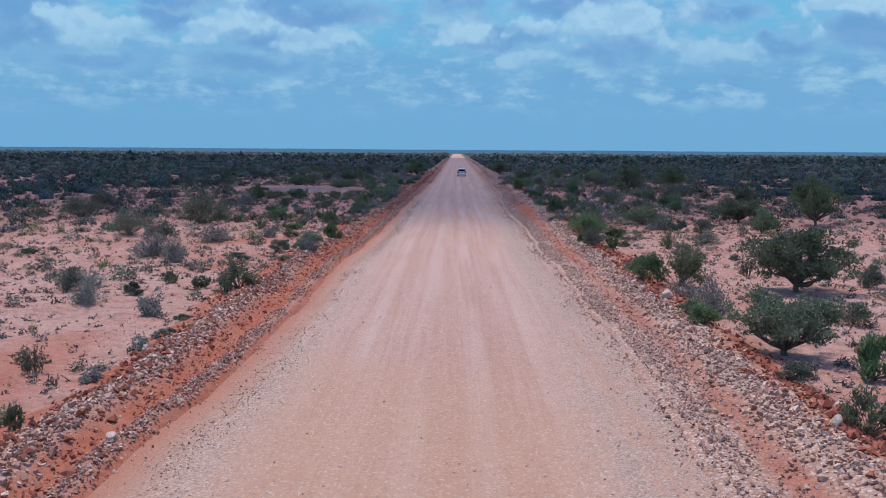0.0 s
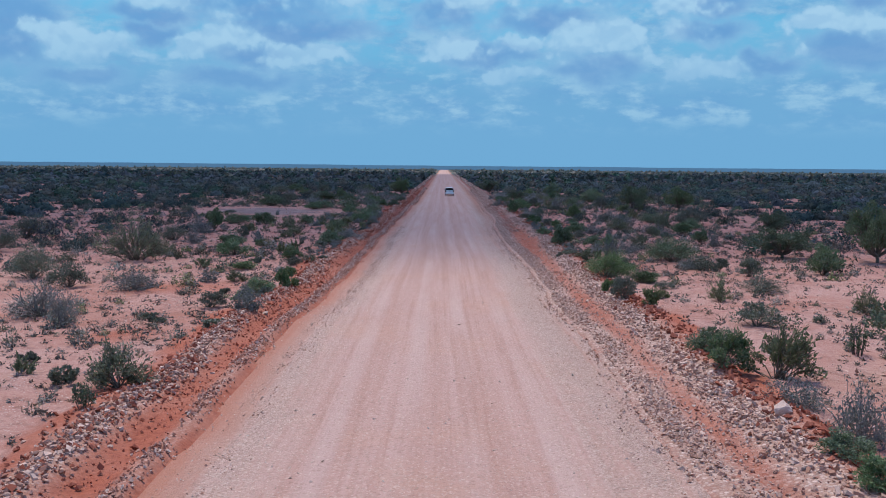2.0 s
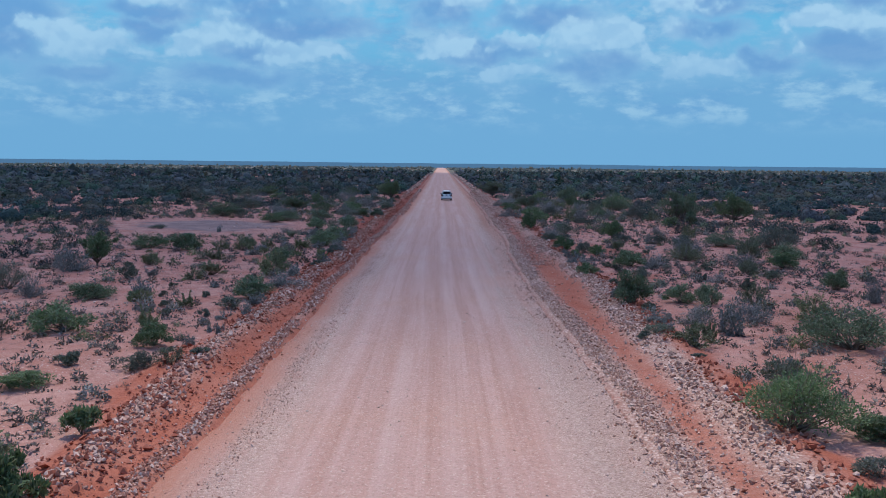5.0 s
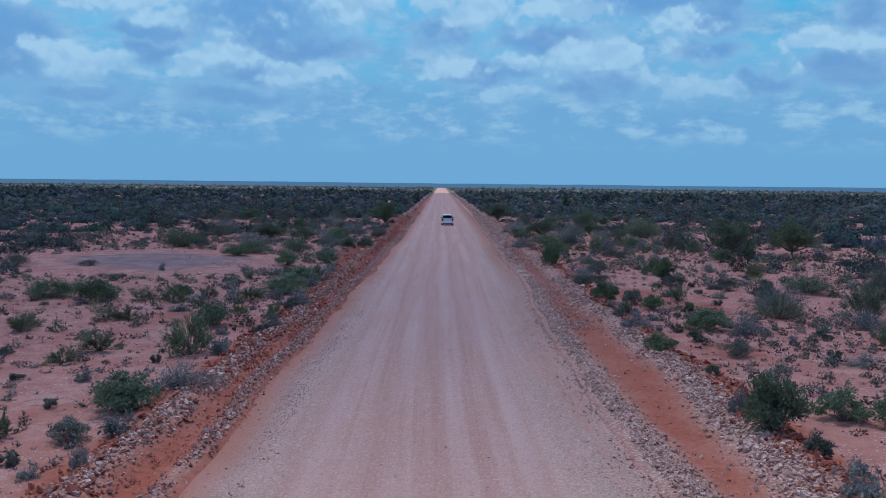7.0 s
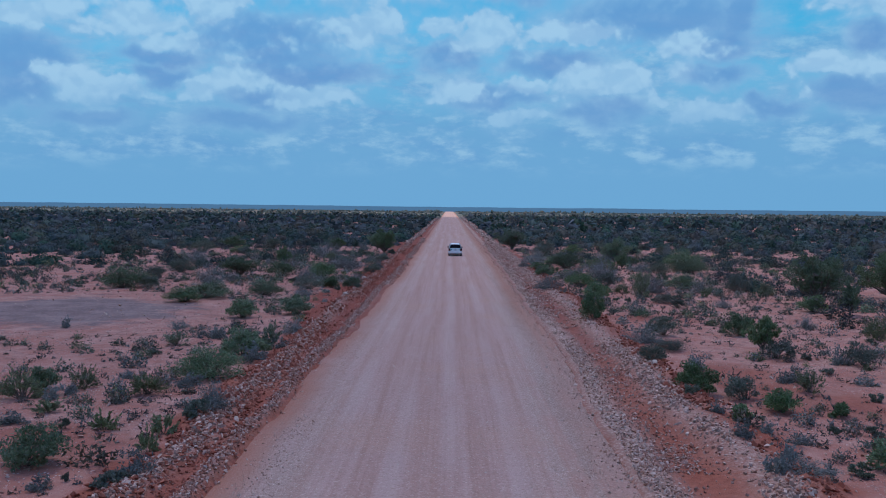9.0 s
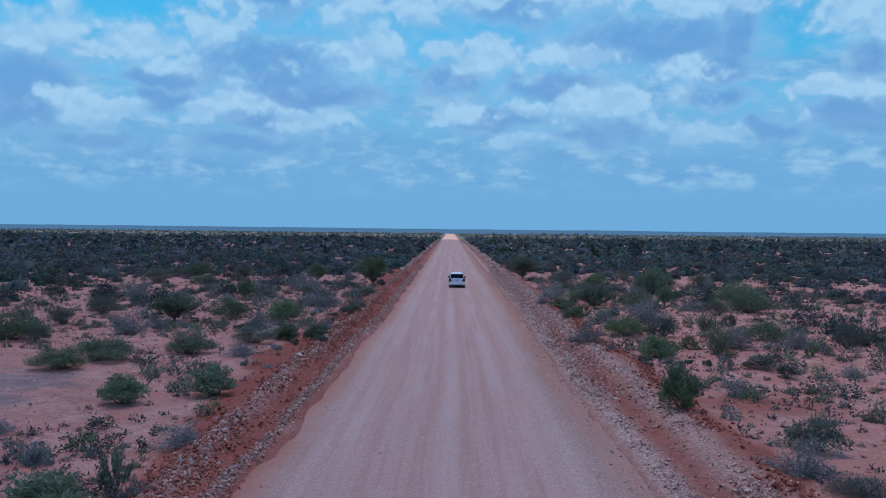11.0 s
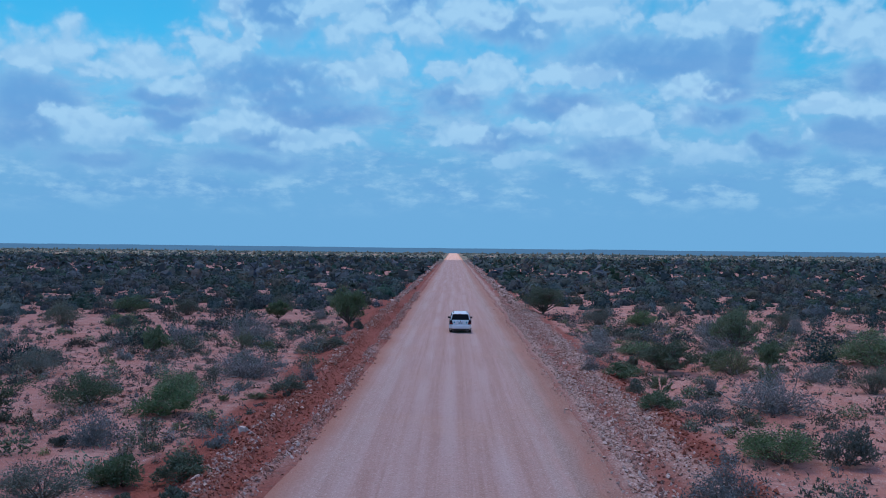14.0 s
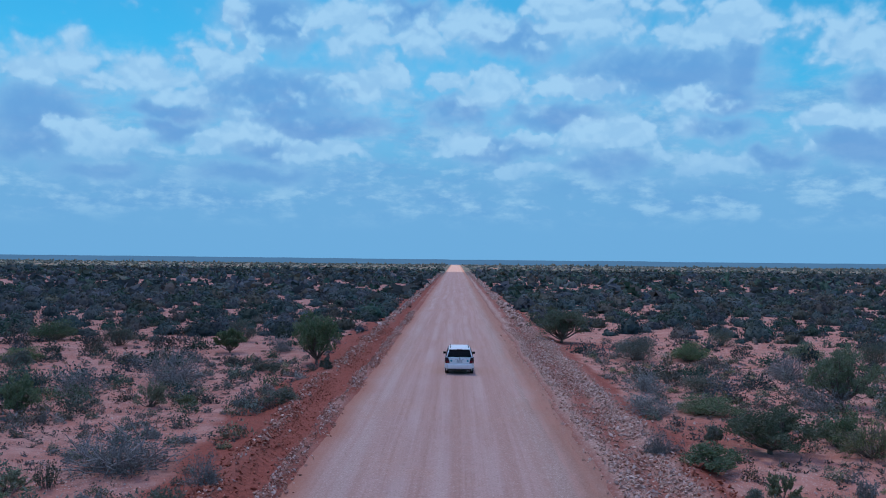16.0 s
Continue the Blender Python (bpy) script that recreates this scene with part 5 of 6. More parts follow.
plant("fan", -8.6, 159.5, 1.2, 0.3)
plant("dark", -7.2, 160.6, 1.6, 0.9)
plant("dark", 9.8, 161.5, 1.1, 0.8)
plant("dark", 13.5, 161.7, 0.8, 0.4)
plant("dry", -9.8, 161.9, 0.8, 0.4)
plant("fan", -12.7, 163.1, 1.7, 0.7)
plant("dark", 22.1, 163.5, 2.3, 1.2)
plant("dry", -6.8, 163.5, 1.1, 0.8)
plant("column", -11.8, 163.7, 0.7, 0.8)
plant("dry", 14.0, 164.3, 0.7, 0.6)
plant("fan", 11.5, 164.5, 1.0, 0.8)
plant("dry", -10.3, 166.1, 3.9, 1.3)
plant("dark", -21.9, 166.3, 3.1, 1.3)
plant("green", 25.6, 166.5, 3.8, 1.6)
plant("fan", 18.0, 167.0, 1.0, 1.0)
plant("dry", -16.1, 167.0, 0.6, 0.6)
plant("dry", 20.9, 167.5, 2.0, 0.9)
plant("green", 9.8, 167.5, 2.0, 0.8)
plant("dry", 8.7, 169.2, 1.1, 0.8)
plant("fan", 17.1, 170.4, 2.4, 1.4)
plant("tree", 13.3, 170.8, 3.1, 1.7)
plant("dry", -9.7, 171.2, 0.7, 0.4)
plant("dry", -27.7, 171.8, 2.6, 1.4)
plant("dry", -11.5, 172.1, 0.8, 0.5)
plant("green", 16.6, 172.4, 2.0, 1.1)
plant("tree", 20.0, 172.5, 1.5, 1.5)
plant("dark", 11.7, 172.7, 0.7, 0.7)
plant("dry", -20.3, 174.5, 1.0, 0.6)
plant("green", 27.8, 175.5, 4.8, 1.9)
plant("dry", -17.6, 175.9, 0.7, 0.5)
plant("tree", -19.2, 176.9, 1.6, 1.7)
plant("dry", 10.5, 179.4, 2.5, 0.8)
plant("green", 13.0, 179.6, 3.1, 0.9)
plant("fan", -14.1, 179.7, 1.6, 1.2)
plant("green", 22.5, 179.8, 2.2, 0.8)
plant("fan", -12.3, 179.8, 1.0, 0.6)
plant("dry", -9.4, 180.1, 0.9, 0.8)
plant("dark", -7.9, 180.9, 1.8, 0.8)
plant("dry", 19.5, 181.1, 2.3, 1.1)
plant("tree", 21.0, 182.3, 2.9, 2.8)
plant("dry", -19.2, 183.3, 2.5, 1.1)
plant("dry", -23.9, 183.3, 1.4, 0.7)
plant("dry", 11.9, 186.6, 2.3, 1.0)
plant("dark", 15.0, 186.9, 2.8, 0.9)
plant("dry", -15.4, 187.5, 3.6, 1.7)
plant("dark", -10.7, 193.2, 1.7, 0.8)
plant("dry", 22.1, 193.3, 2.5, 1.5)
plant("dark", -7.4, 193.5, 0.9, 0.7)
plant("dark", -27.7, 194.1, 1.7, 1.1)
plant("dry", 31.2, 197.6, 1.6, 1.5)
plant("dark", 31.6, 201.4, 2.9, 1.6)
plant("dark", 14.9, 202.8, 2.5, 1.6)
plant("green", 18.4, 203.2, 2.9, 1.4)
plant("tree", -16.1, 203.6, 2.0, 1.6)
plant("green", 27.4, 204.3, 2.6, 1.4)
plant("dry", -12.4, 205.0, 2.1, 1.1)
plant("tree", -10.5, 207.7, 2.6, 2.5)
plant("dark", -26.3, 208.2, 3.1, 1.5)
plant("green", -33.7, 212.9, 3.9, 1.6)
plant("dark", 24.4, 214.8, 2.9, 1.3)
plant("fan", 20.1, 139.6, 1.0, 0.8)
plant("fan", 25.0, 141.0, 1.3, 1.1)
plant("tree", 34.7, 141.2, 3.4, 3.1)
plant("dry", 16.5, 142.4, 2.5, 1.2)
plant("dry", 20.4, 142.6, 1.6, 1.0)
plant("dark", -23.9, 143.3, 1.8, 0.9)
plant("dark", 23.6, 142.8, 2.2, 1.6)
plant("green", -25.8, 143.5, 4.0, 1.6)
plant("green", 19.8, 146.2, 3.1, 1.2)
plant("dry", -20.0, 147.6, 2.4, 1.2)
plant("dark", -25.5, 151.1, 2.5, 1.1)
plant("dark", -25.8, 158.5, 2.9, 1.3)
plant("dark", -34.2, 197.4, 3.8, 1.8)
plant("green", -28.7, 197.3, 2.8, 1.0)
plant("tree", -8.8, 198.7, 3.0, 3.3)
plant("dark", 14.4, 202.2, 3.4, 1.6)
plant("green", 18.7, 204.2, 2.7, 1.0)
plant("dark", -17.5, 213.4, 3.0, 1.9)
plant("tree", 10.6, 217.3, 4.2, 3.1)




# ---- scrub that nobody could count ----
def scatter_scrub():
    taken = np.array(PLACED)

    def free(x, y, gap):
        ok = np.ones(len(x), bool)
        near = np.where((np.abs(x) < 60) & (y < 230))[0]
        for i in near:
            ok[i] = np.min(np.hypot(taken[:, 0] - x[i], taken[:, 1] - y[i]) - taken[:, 2] * 0.45) > gap
        clear = (np.hypot((x + 23.3) / 10.5, (y - 127.3) / 12.0) > 1)
        side = (x < line(LEFT_BANK, y) - 1.3) | (x > line(RIGHT_BANK, y) + 1.6)
        return ok & clear & side

    def bulge(d, n, r):
        """Which way the mass of the bush faces at each corner of its leaves."""
        return np.repeat(d * (1, 1, 0.8) + (0, 0, 0.15) + r.normal(0, 0.33, d.shape), n // len(d), 0)

    def clump(P, W, H, leaves, leaf, r, wide=0.6, heart=0.45):
        """Joined small bushes: leaves strewn through a lumpy dome at each place."""
        n = len(P)
        d = dome(n * leaves, r, 0.0).reshape(n, leaves, 3)
        lump = 0.75 + 0.35 * np.sin(np.arctan2(d[..., 1], d[..., 0]) * 3 + r.uniform(0, 6, (n, 1))) * r.uniform(0.2, 1, (n, 1))
        q = d * (lump * r.uniform(heart, 1.0, (n, leaves)))[..., None]
        q = q * np.stack((W * 0.5, W * 0.5, H), -1)[:, None, :] + P[:, None, :]
        L = np.repeat(leaf, leaves)[:, None]
        V, T = blades(q.reshape(-1, 3), L, L * wide, r, d.reshape(-1, 3) * 0.6)
        return V, T, n, bulge(d.reshape(-1, 3), len(V), r)

    def thicket(P, W, H, leaves, leaf, r):
        """Bushes too far off to see through: tufts of leaf laid like ragged scales over a lumpy dome."""
        n = len(P)
        d = dome(n * leaves, r, 0.0).reshape(n, leaves, 3)
        turn = np.arctan2(d[..., 1], d[..., 0])
        lump = 0.82 + 0.22 * np.sin(turn * 3 + r.uniform(0, 6, (n, 1))) * r.uniform(0.3, 1, (n, 1)) + 0.12 * np.sin(turn * 5 + r.uniform(0, 6, (n, 1)))
        q = d * (lump * r.uniform(0.72, 1.05, (n, leaves)))[..., None]
        q = (q * np.stack((W * 0.5, W * 0.5, H), -1)[:, None, :] + P[:, None, :]).reshape(-1, 3)
        d = d.reshape(-1, 3)
        faces = bulge(d, 3 * len(d), r)
        d = d + r.normal(0, 0.5, d.shape)
        d /= np.linalg.norm(d, axis=1)[:, None]
        a = r.normal(0, 1, d.shape)
        a -= d * np.sum(a * d, 1)[:, None]
        a /= np.linalg.norm(a, axis=1)[:, None]
        b = np.cross(d, a)
        L = np.repeat(leaf, leaves)[:, None] * r.uniform(0.65, 1.4, (len(q), 1))
        V = np.stack((q - a * L * 0.45 + b * L * 0.42, q - a * L * 0.45 - b * L * 0.42, q + a * L * 0.55), 1).reshape(-1, 3)
        V[:, 2] = np.maximum(V[:, 2], -0.1)
        return V, np.arange(len(V)).reshape(-1, 3), n, faces

    def mounds(P, W, H, sides, r):
        """The closed, lumpy body of each far bush, low and spreading."""
        n = len(P)
        levels = ((0.0, 0.86), (0.42, 1.0), (0.8, 0.72)) if sides > 7 else ((0.0, 0.9), (0.62, 0.88))
        a = np.arange(sides) * 2 * np.pi / sides
        rings = []
        for h, q in levels:
            reach = q * (1 + r.normal(0, 0.16, (n, sides)))
            rings.append(np.stack((np.cos(a) * reach * W[:, None] * 0.5, np.sin(a) * reach * W[:, None] * 0.5, (h * (1 + r.normal(0, 0.13, (n, sides)))) * H[:, None]), -1))
        top = np.stack((r.normal(0, 0.1, n) * W, r.normal(0, 0.1, n) * W, H * r.uniform(0.88, 1.05, n)), -1)[:, None]
        V = (np.concatenate(rings + [top], 1) + P[:, None]).reshape(-1, 3)
        k = np.arange(sides)
        m = (k + 1) % sides
        T = []
        for j in range(len(levels) - 1):
            lo, hi = j * sides, (j + 1) * sides
            T += [np.stack((lo + k, lo + m, hi + m), -1), np.stack((lo + k, hi + m, hi + k), -1)]
        last = (len(levels) - 1) * sides
        T.append(np.stack((last + k, last + m, 0 * k + last + sides), -1))
        T = np.concatenate(T)
        each = len(levels) * sides + 1
        N = (V - np.repeat(P, each, 0)) / np.repeat(np.stack((W, W, H), -1), each, 0) + (0, 0, 0.2)
        return V, (T[None] + (np.arange(n) * each)[:, None, None]).reshape(-1, 3), n, N

    def add(name, label, sets, mat):
        Vs, Ts, Ns, own, base = [], [], [], [], 0
        for V, T, n, N in sets:
            Vs.append(V), Ts.append(T + base), Ns.append(N)
            own.append(np.repeat(np.random.default_rng(n).uniform(0, 1, n), len(V) // n))
            base += len(V)
        V, T = np.concatenate(Vs), np.concatenate(Ts)
        me = mesh_of(name, V, T, mat, True)
        rounded(me, V, T, np.concatenate(Ns))
        floats(me, "own", np.concatenate(own))
        tagged(new(name, me), label, "scrub", kind="stuff")

    r = np.random.default_rng(21)

    def spots(n, x0, x1, y0, y1, gap, thick=None):
        x, y = r.uniform(x0, x1, n), r.uniform(y0, y1, n)
        m = free(x, y, gap) & (np.abs(x) < 0.56 * (y + 12))
        if thick is not None:
            m &= r.uniform(0, 1, n) < thick(x, y)
        x, y = x[m], y[m]
        return np.stack((x, y, ground_z(x, y) - 0.02), -1)

    patchy = lambda x, y: np.clip(0.55 + 0.7 * bumps(x, y, 9, 61) + 0.3 * bumps(x, y, 3, 62), 0.3, 1)
    # dwarf cushions and tufts between the shrubs
    P = spots(36000, -32, 32, 12, 200, 0.03, patchy)
    W = np.clip(r.lognormal(math.log(0.36), 0.45, len(P)), 0.14, 1.0)
    H = W * r.uniform(0.35, 0.75, len(P))
    near = [clump(P, W * 1.1, H * 1.1, 22, np.clip(W * 0.21, 0.04, 0.14), r, 0.45, 0.25)]
    Q = spots(15000, -75, 75, 60, 330, 0.2, patchy)
    Q = Q[(np.abs(Q[:, 0]) > 31) | (Q[:, 1] > 198)]
    W = np.clip(r.lognormal(math.log(0.5), 0.4, len(Q)), 0.25, 1.2)
    far = [thicket(Q, W, W * 0.5, 9, W * 0.36, r)]
    add("dwarf_scrub", "low dry grey-brown tufts dotted over the soil", near + far, LOW["tuft"])

    # middle distance: bushes out to the dark belt, thicker with distance
    thick = lambda x, y: np.clip(0.3 + 0.5 * np.clip((np.maximum(y - 100, 1.5 * np.abs(x) - 40)) / 170, 0, 1) + 0.4 * bumps(x, y, 14, 63), 0.03, 1)
    # small bushes between the larger ones
    P = spots(8200, -42, 42, 14, 205, 0.1, lambda x, y: patchy(x, y) * np.clip(0.55 + (y - 60) / 110 + np.clip(-x - 10, 0, 20) * 0.02, 0.45, 1))
    W = np.clip(r.lognormal(math.log(0.75), 0.38, len(P)), 0.35, 1.7)
    kind = r.uniform(0, 1, len(P))
    small = {}
    for key, a, b in (("dark", 0, 0.45), ("dry", 0.45, 0.8), ("fan", 0.8, 1)):
        m = (kind >= a) & (kind < b)
        small[key] = []
        for beside, leaves, leaf in ((True, 190, 0.085), (False, 130, 0.1)):
            k = m & ((np.abs(P[:, 0]) < 17) == beside)
            small[key].append(clump(P[k], W[k], W[k] * r.uniform(0.4, 0.75, k.sum()), leaves, np.clip(W[k] * leaf, 0.035, 0.14), r, 0.5))
    add("low_grey_green_bushes", "small grey-green bushes dotted over the red soil", small["dark"], LOW["dark"])
    add("low_dry_bushes", "small grey half-dry bushes dotted over the red soil", small["dry"], LOW["dry"])
    add("low_olive_bushes", "small olive bushes dotted over the red soil", small["fan"], LOW["fan"])
    # taller bushes that close up towards the belt
    P = spots(1000, -50, 50, 112, 190, 0.25, lambda x, y: np.clip(0.25 + (y - 112) / 110 + 0.4 * bumps(x, y, 10, 64), 0.05, 1))
    W = np.clip(r.lognormal(math.log(1.35), 0.35, len(P)), 0.7, 2.6)
    kind = r.uniform(0, 1, len(P))
    for name, label, key, a, b in (("belt_edge_bushes", "grey-green bushes closing up at the edge of the thicket", "scrub", 0, 0.65), ("belt_edge_green_bushes", "green bushes closing up at the edge of the thicket", "green", 0.65, 1)):
        m = (kind >= a) & (kind < b)
        add(name, label, [clump(P[m], W[m], W[m] * r.uniform(0.4, 0.65, m.sum()), 300, np.clip(W[m] * 0.06, 0.045, 0.13), r, 0.5)], LOW[key])
    P = spots(17000, -150, 150, 30, 330, 0.3, thick)
    P = P[np.maximum(np.abs(P[:, 0]) / 0.5, P[:, 1] - 131) > 46]
    W = np.clip(r.lognormal(math.log(1.9), 0.42, len(P)), 0.7, 4.5)
    H = W * r.uniform(0.3, 0.62, len(P))
    shade = r.uniform(0, 1, len(P))
    dist = np.maximum(np.abs(P[:, 0]) / 0.5, P[:, 1] - 131)
    sets = {"green": [], "scrub": [], "dry": [], "far": []}
    parts_of = ("green", 0, 0.3), ("scrub", 0.3, 0.78), ("dry", 0.78, 1)
    for lo, hi, n, sides, body in ((0, 85, 420, 0, 0), (85, 120, 260, 9, 0.55), (120, 160, 150, 8, 0.62), (160, 215, 90, 7, 0.7), (215, 900, 36, 7, 0.76)):
        for key, a, b in parts_of:
            m = (dist >= lo) & (dist < hi) & (shade >= a) & (shade < b)
            if not m.any():
                continue
            if sides:
                # beyond 160 m scrub takes the far leaves, their shade put into the colour
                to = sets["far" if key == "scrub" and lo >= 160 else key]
                to.append(mounds(P[m], W[m] * body, H[m] * (body + 0.04), sides, r))
                to.append(thicket(P[m], W[m], H[m], n, np.clip(W[m] * (1.15 / math.sqrt(n)), 0.08, 0.6), r))
            else:
                sets[key].append(clump(P[m], W[m], H[m], n, np.clip(W[m] * (1.05 / math.sqrt(n)), 0.05, 0.2), r, 0.5))
    # the far belt of bush, and odd taller trees in it
    P = spots(14500, -520, 520, 300, 690, 0.5)
    W = np.clip(r.lognormal(math.log(2.7), 0.42, len(P)), 1.2, 6.5)
    shade = r.uniform(0, 1, len(P))
    H = np.minimum(W * np.where(r.uniform(0, 1, len(P)) < 0.05, 0.9, 0.4), 3.6)
    for key, a, b in parts_of:
        m = (shade >= a) & (shade < b)
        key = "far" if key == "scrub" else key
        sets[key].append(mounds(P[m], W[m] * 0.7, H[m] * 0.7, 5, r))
        sets[key].append(thicket(P[m], W[m], H[m], 8, W[m] * 0.42, r))
    P = spots(5200, -760, 760, 690, 1330, 0.5)
    W = np.clip(r.lognormal(math.log(2.6), 0.35, len(P)), 1.5, 6)
    H = np.where(r.uniform(0, 1, len(P)) < 0.07, r.uniform(2.4, 4.0, len(P)), r.uniform(0.8, 1.5, len(P)))
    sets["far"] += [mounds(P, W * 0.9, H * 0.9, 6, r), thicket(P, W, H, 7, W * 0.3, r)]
    # bush beside and behind the stretch that the road is seen from
    n = 3800
    x, y = r.uniform(-150, 150, n), r.uniform(-110, 200, n)
    m = (np.abs(x) > np.maximum(0.56 * (y + 12), 11)) & (r.uniform(0, 1, n) < patchy(x, y))
    P = np.stack((x[m], y[m], ground_z(x[m], y[m]) - 0.02), -1)
    W = np.clip(r.lognormal(math.log(1.5), 0.45, len(P)), 0.5, 4)
    H = W * r.uniform(0.35, 0.6, len(P))
    shade = r.uniform(0, 1, len(P))
    for key, a, b in parts_of:
        m = (shade >= a) & (shade < b)
        sets[key] += [mounds(P[m], W[m] * 0.65, H[m] * 0.7, 6, r), thicket(P[m], W[m], H[m], 9, W[m] * 0.32, r)]
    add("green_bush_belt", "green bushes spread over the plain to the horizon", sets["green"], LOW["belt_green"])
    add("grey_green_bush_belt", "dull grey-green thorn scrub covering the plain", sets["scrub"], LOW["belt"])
    add("far_bush_belt", "thorn scrub out towards the horizon, haze and shade in its colour", sets["far"], LOW["belt_far"])
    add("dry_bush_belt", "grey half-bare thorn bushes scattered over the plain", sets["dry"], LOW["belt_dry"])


scatter_scrub()

# ---- the car ----
def loft(sections):
    """A closed skin over rings of equal point count, with end caps."""
    bm = bmesh.new()
    rings = [[bm.verts.new(p) for p in s] for s in sections]
    n = len(rings[0])
    for a, b in zip(rings, rings[1:]):
        for i in range(n):
            bm.faces.new((a[i], a[(i + 1) % n], b[(i + 1) % n], b[i]))
    bm.faces.new(rings[0][::-1])
    bm.faces.new(rings[-1])
    bmesh.ops.recalc_face_normals(bm, faces=bm.faces)
    return bm


def bevelled(bm, width, segments=2, sharp=0.5):
    edges = [e for e in bm.edges if len(e.link_faces) == 2 and e.calc_face_angle() > sharp]
    bmesh.ops.bevel(bm, geom=edges, offset=width, segments=segments, profile=0.6, affect="EDGES", clamp_overlap=True)
    for f in bm.faces:
        f.smooth = True
    return bm


def block(x0, x1, y0, y1, z0, z1, edge=0.015, segments=2):
    bm = bmesh.new()
    bmesh.ops.create_cube(bm, size=1)
    for v in bm.verts:
        v.co = (x0 + (x1 - x0) * (v.co.x + 0.5), y0 + (y1 - y0) * (v.co.y + 0.5), z0 + (z1 - z0) * (v.co.z + 0.5))
    return bevelled(bm, edge, segments) if edge else bm


def slab(corners, depth, edge=0.0):
    """A plate: its outer face has these corners, seen from outside against the clock; it goes depth inwards."""
    c = [Vector(p) for p in corners]
    inward = -(c[1] - c[0]).cross(c[2] - c[0]).normalized() * depth
    bm = bmesh.new()
    a = [bm.verts.new(p) for p in c]
    b = [bm.verts.new(p + inward) for p in c]
    n = len(c)
    bm.faces.new(a)
    bm.faces.new(b[::-1])
    for i in range(n):
        bm.faces.new((a[i], b[i], b[(i + 1) % n], a[(i + 1) % n]))
    bmesh.ops.recalc_face_normals(bm, faces=bm.faces)
    return bevelled(bm, edge, 2) if edge else bm


def disc(x, y, z, radius, depth, axis="y", steps=24, edge=0.0):
    bm = bmesh.new()
    bmesh.ops.create_cone(bm, cap_ends=True, segments=steps, radius1=radius, radius2=radius, depth=depth)
    turn = Matrix.Rotation(radians(90), 4, "X" if axis == "y" else "Y")
    bmesh.ops.transform(bm, matrix=Matrix.Translation((x, y, z)) @ turn, verts=bm.verts)
    return bevelled(bm, edge, 2) if edge else bm


def section(y, low, belt, half, top):
    """A ring across the lower body at y: floor, sill, flank, shoulder and deck."""
    right = [(0.72 * half, low), (0.93 * half, low + 0.05), (0.985 * half, low + 0.22), (half, 0.5 * (low + belt)), (0.975 * half, belt - 0.12), (0.93 * half, belt), (0.6 * half, top)]
    return [(x, y, z) for x, z in right] + [(-x, y, z) for x, z in reversed(right)]


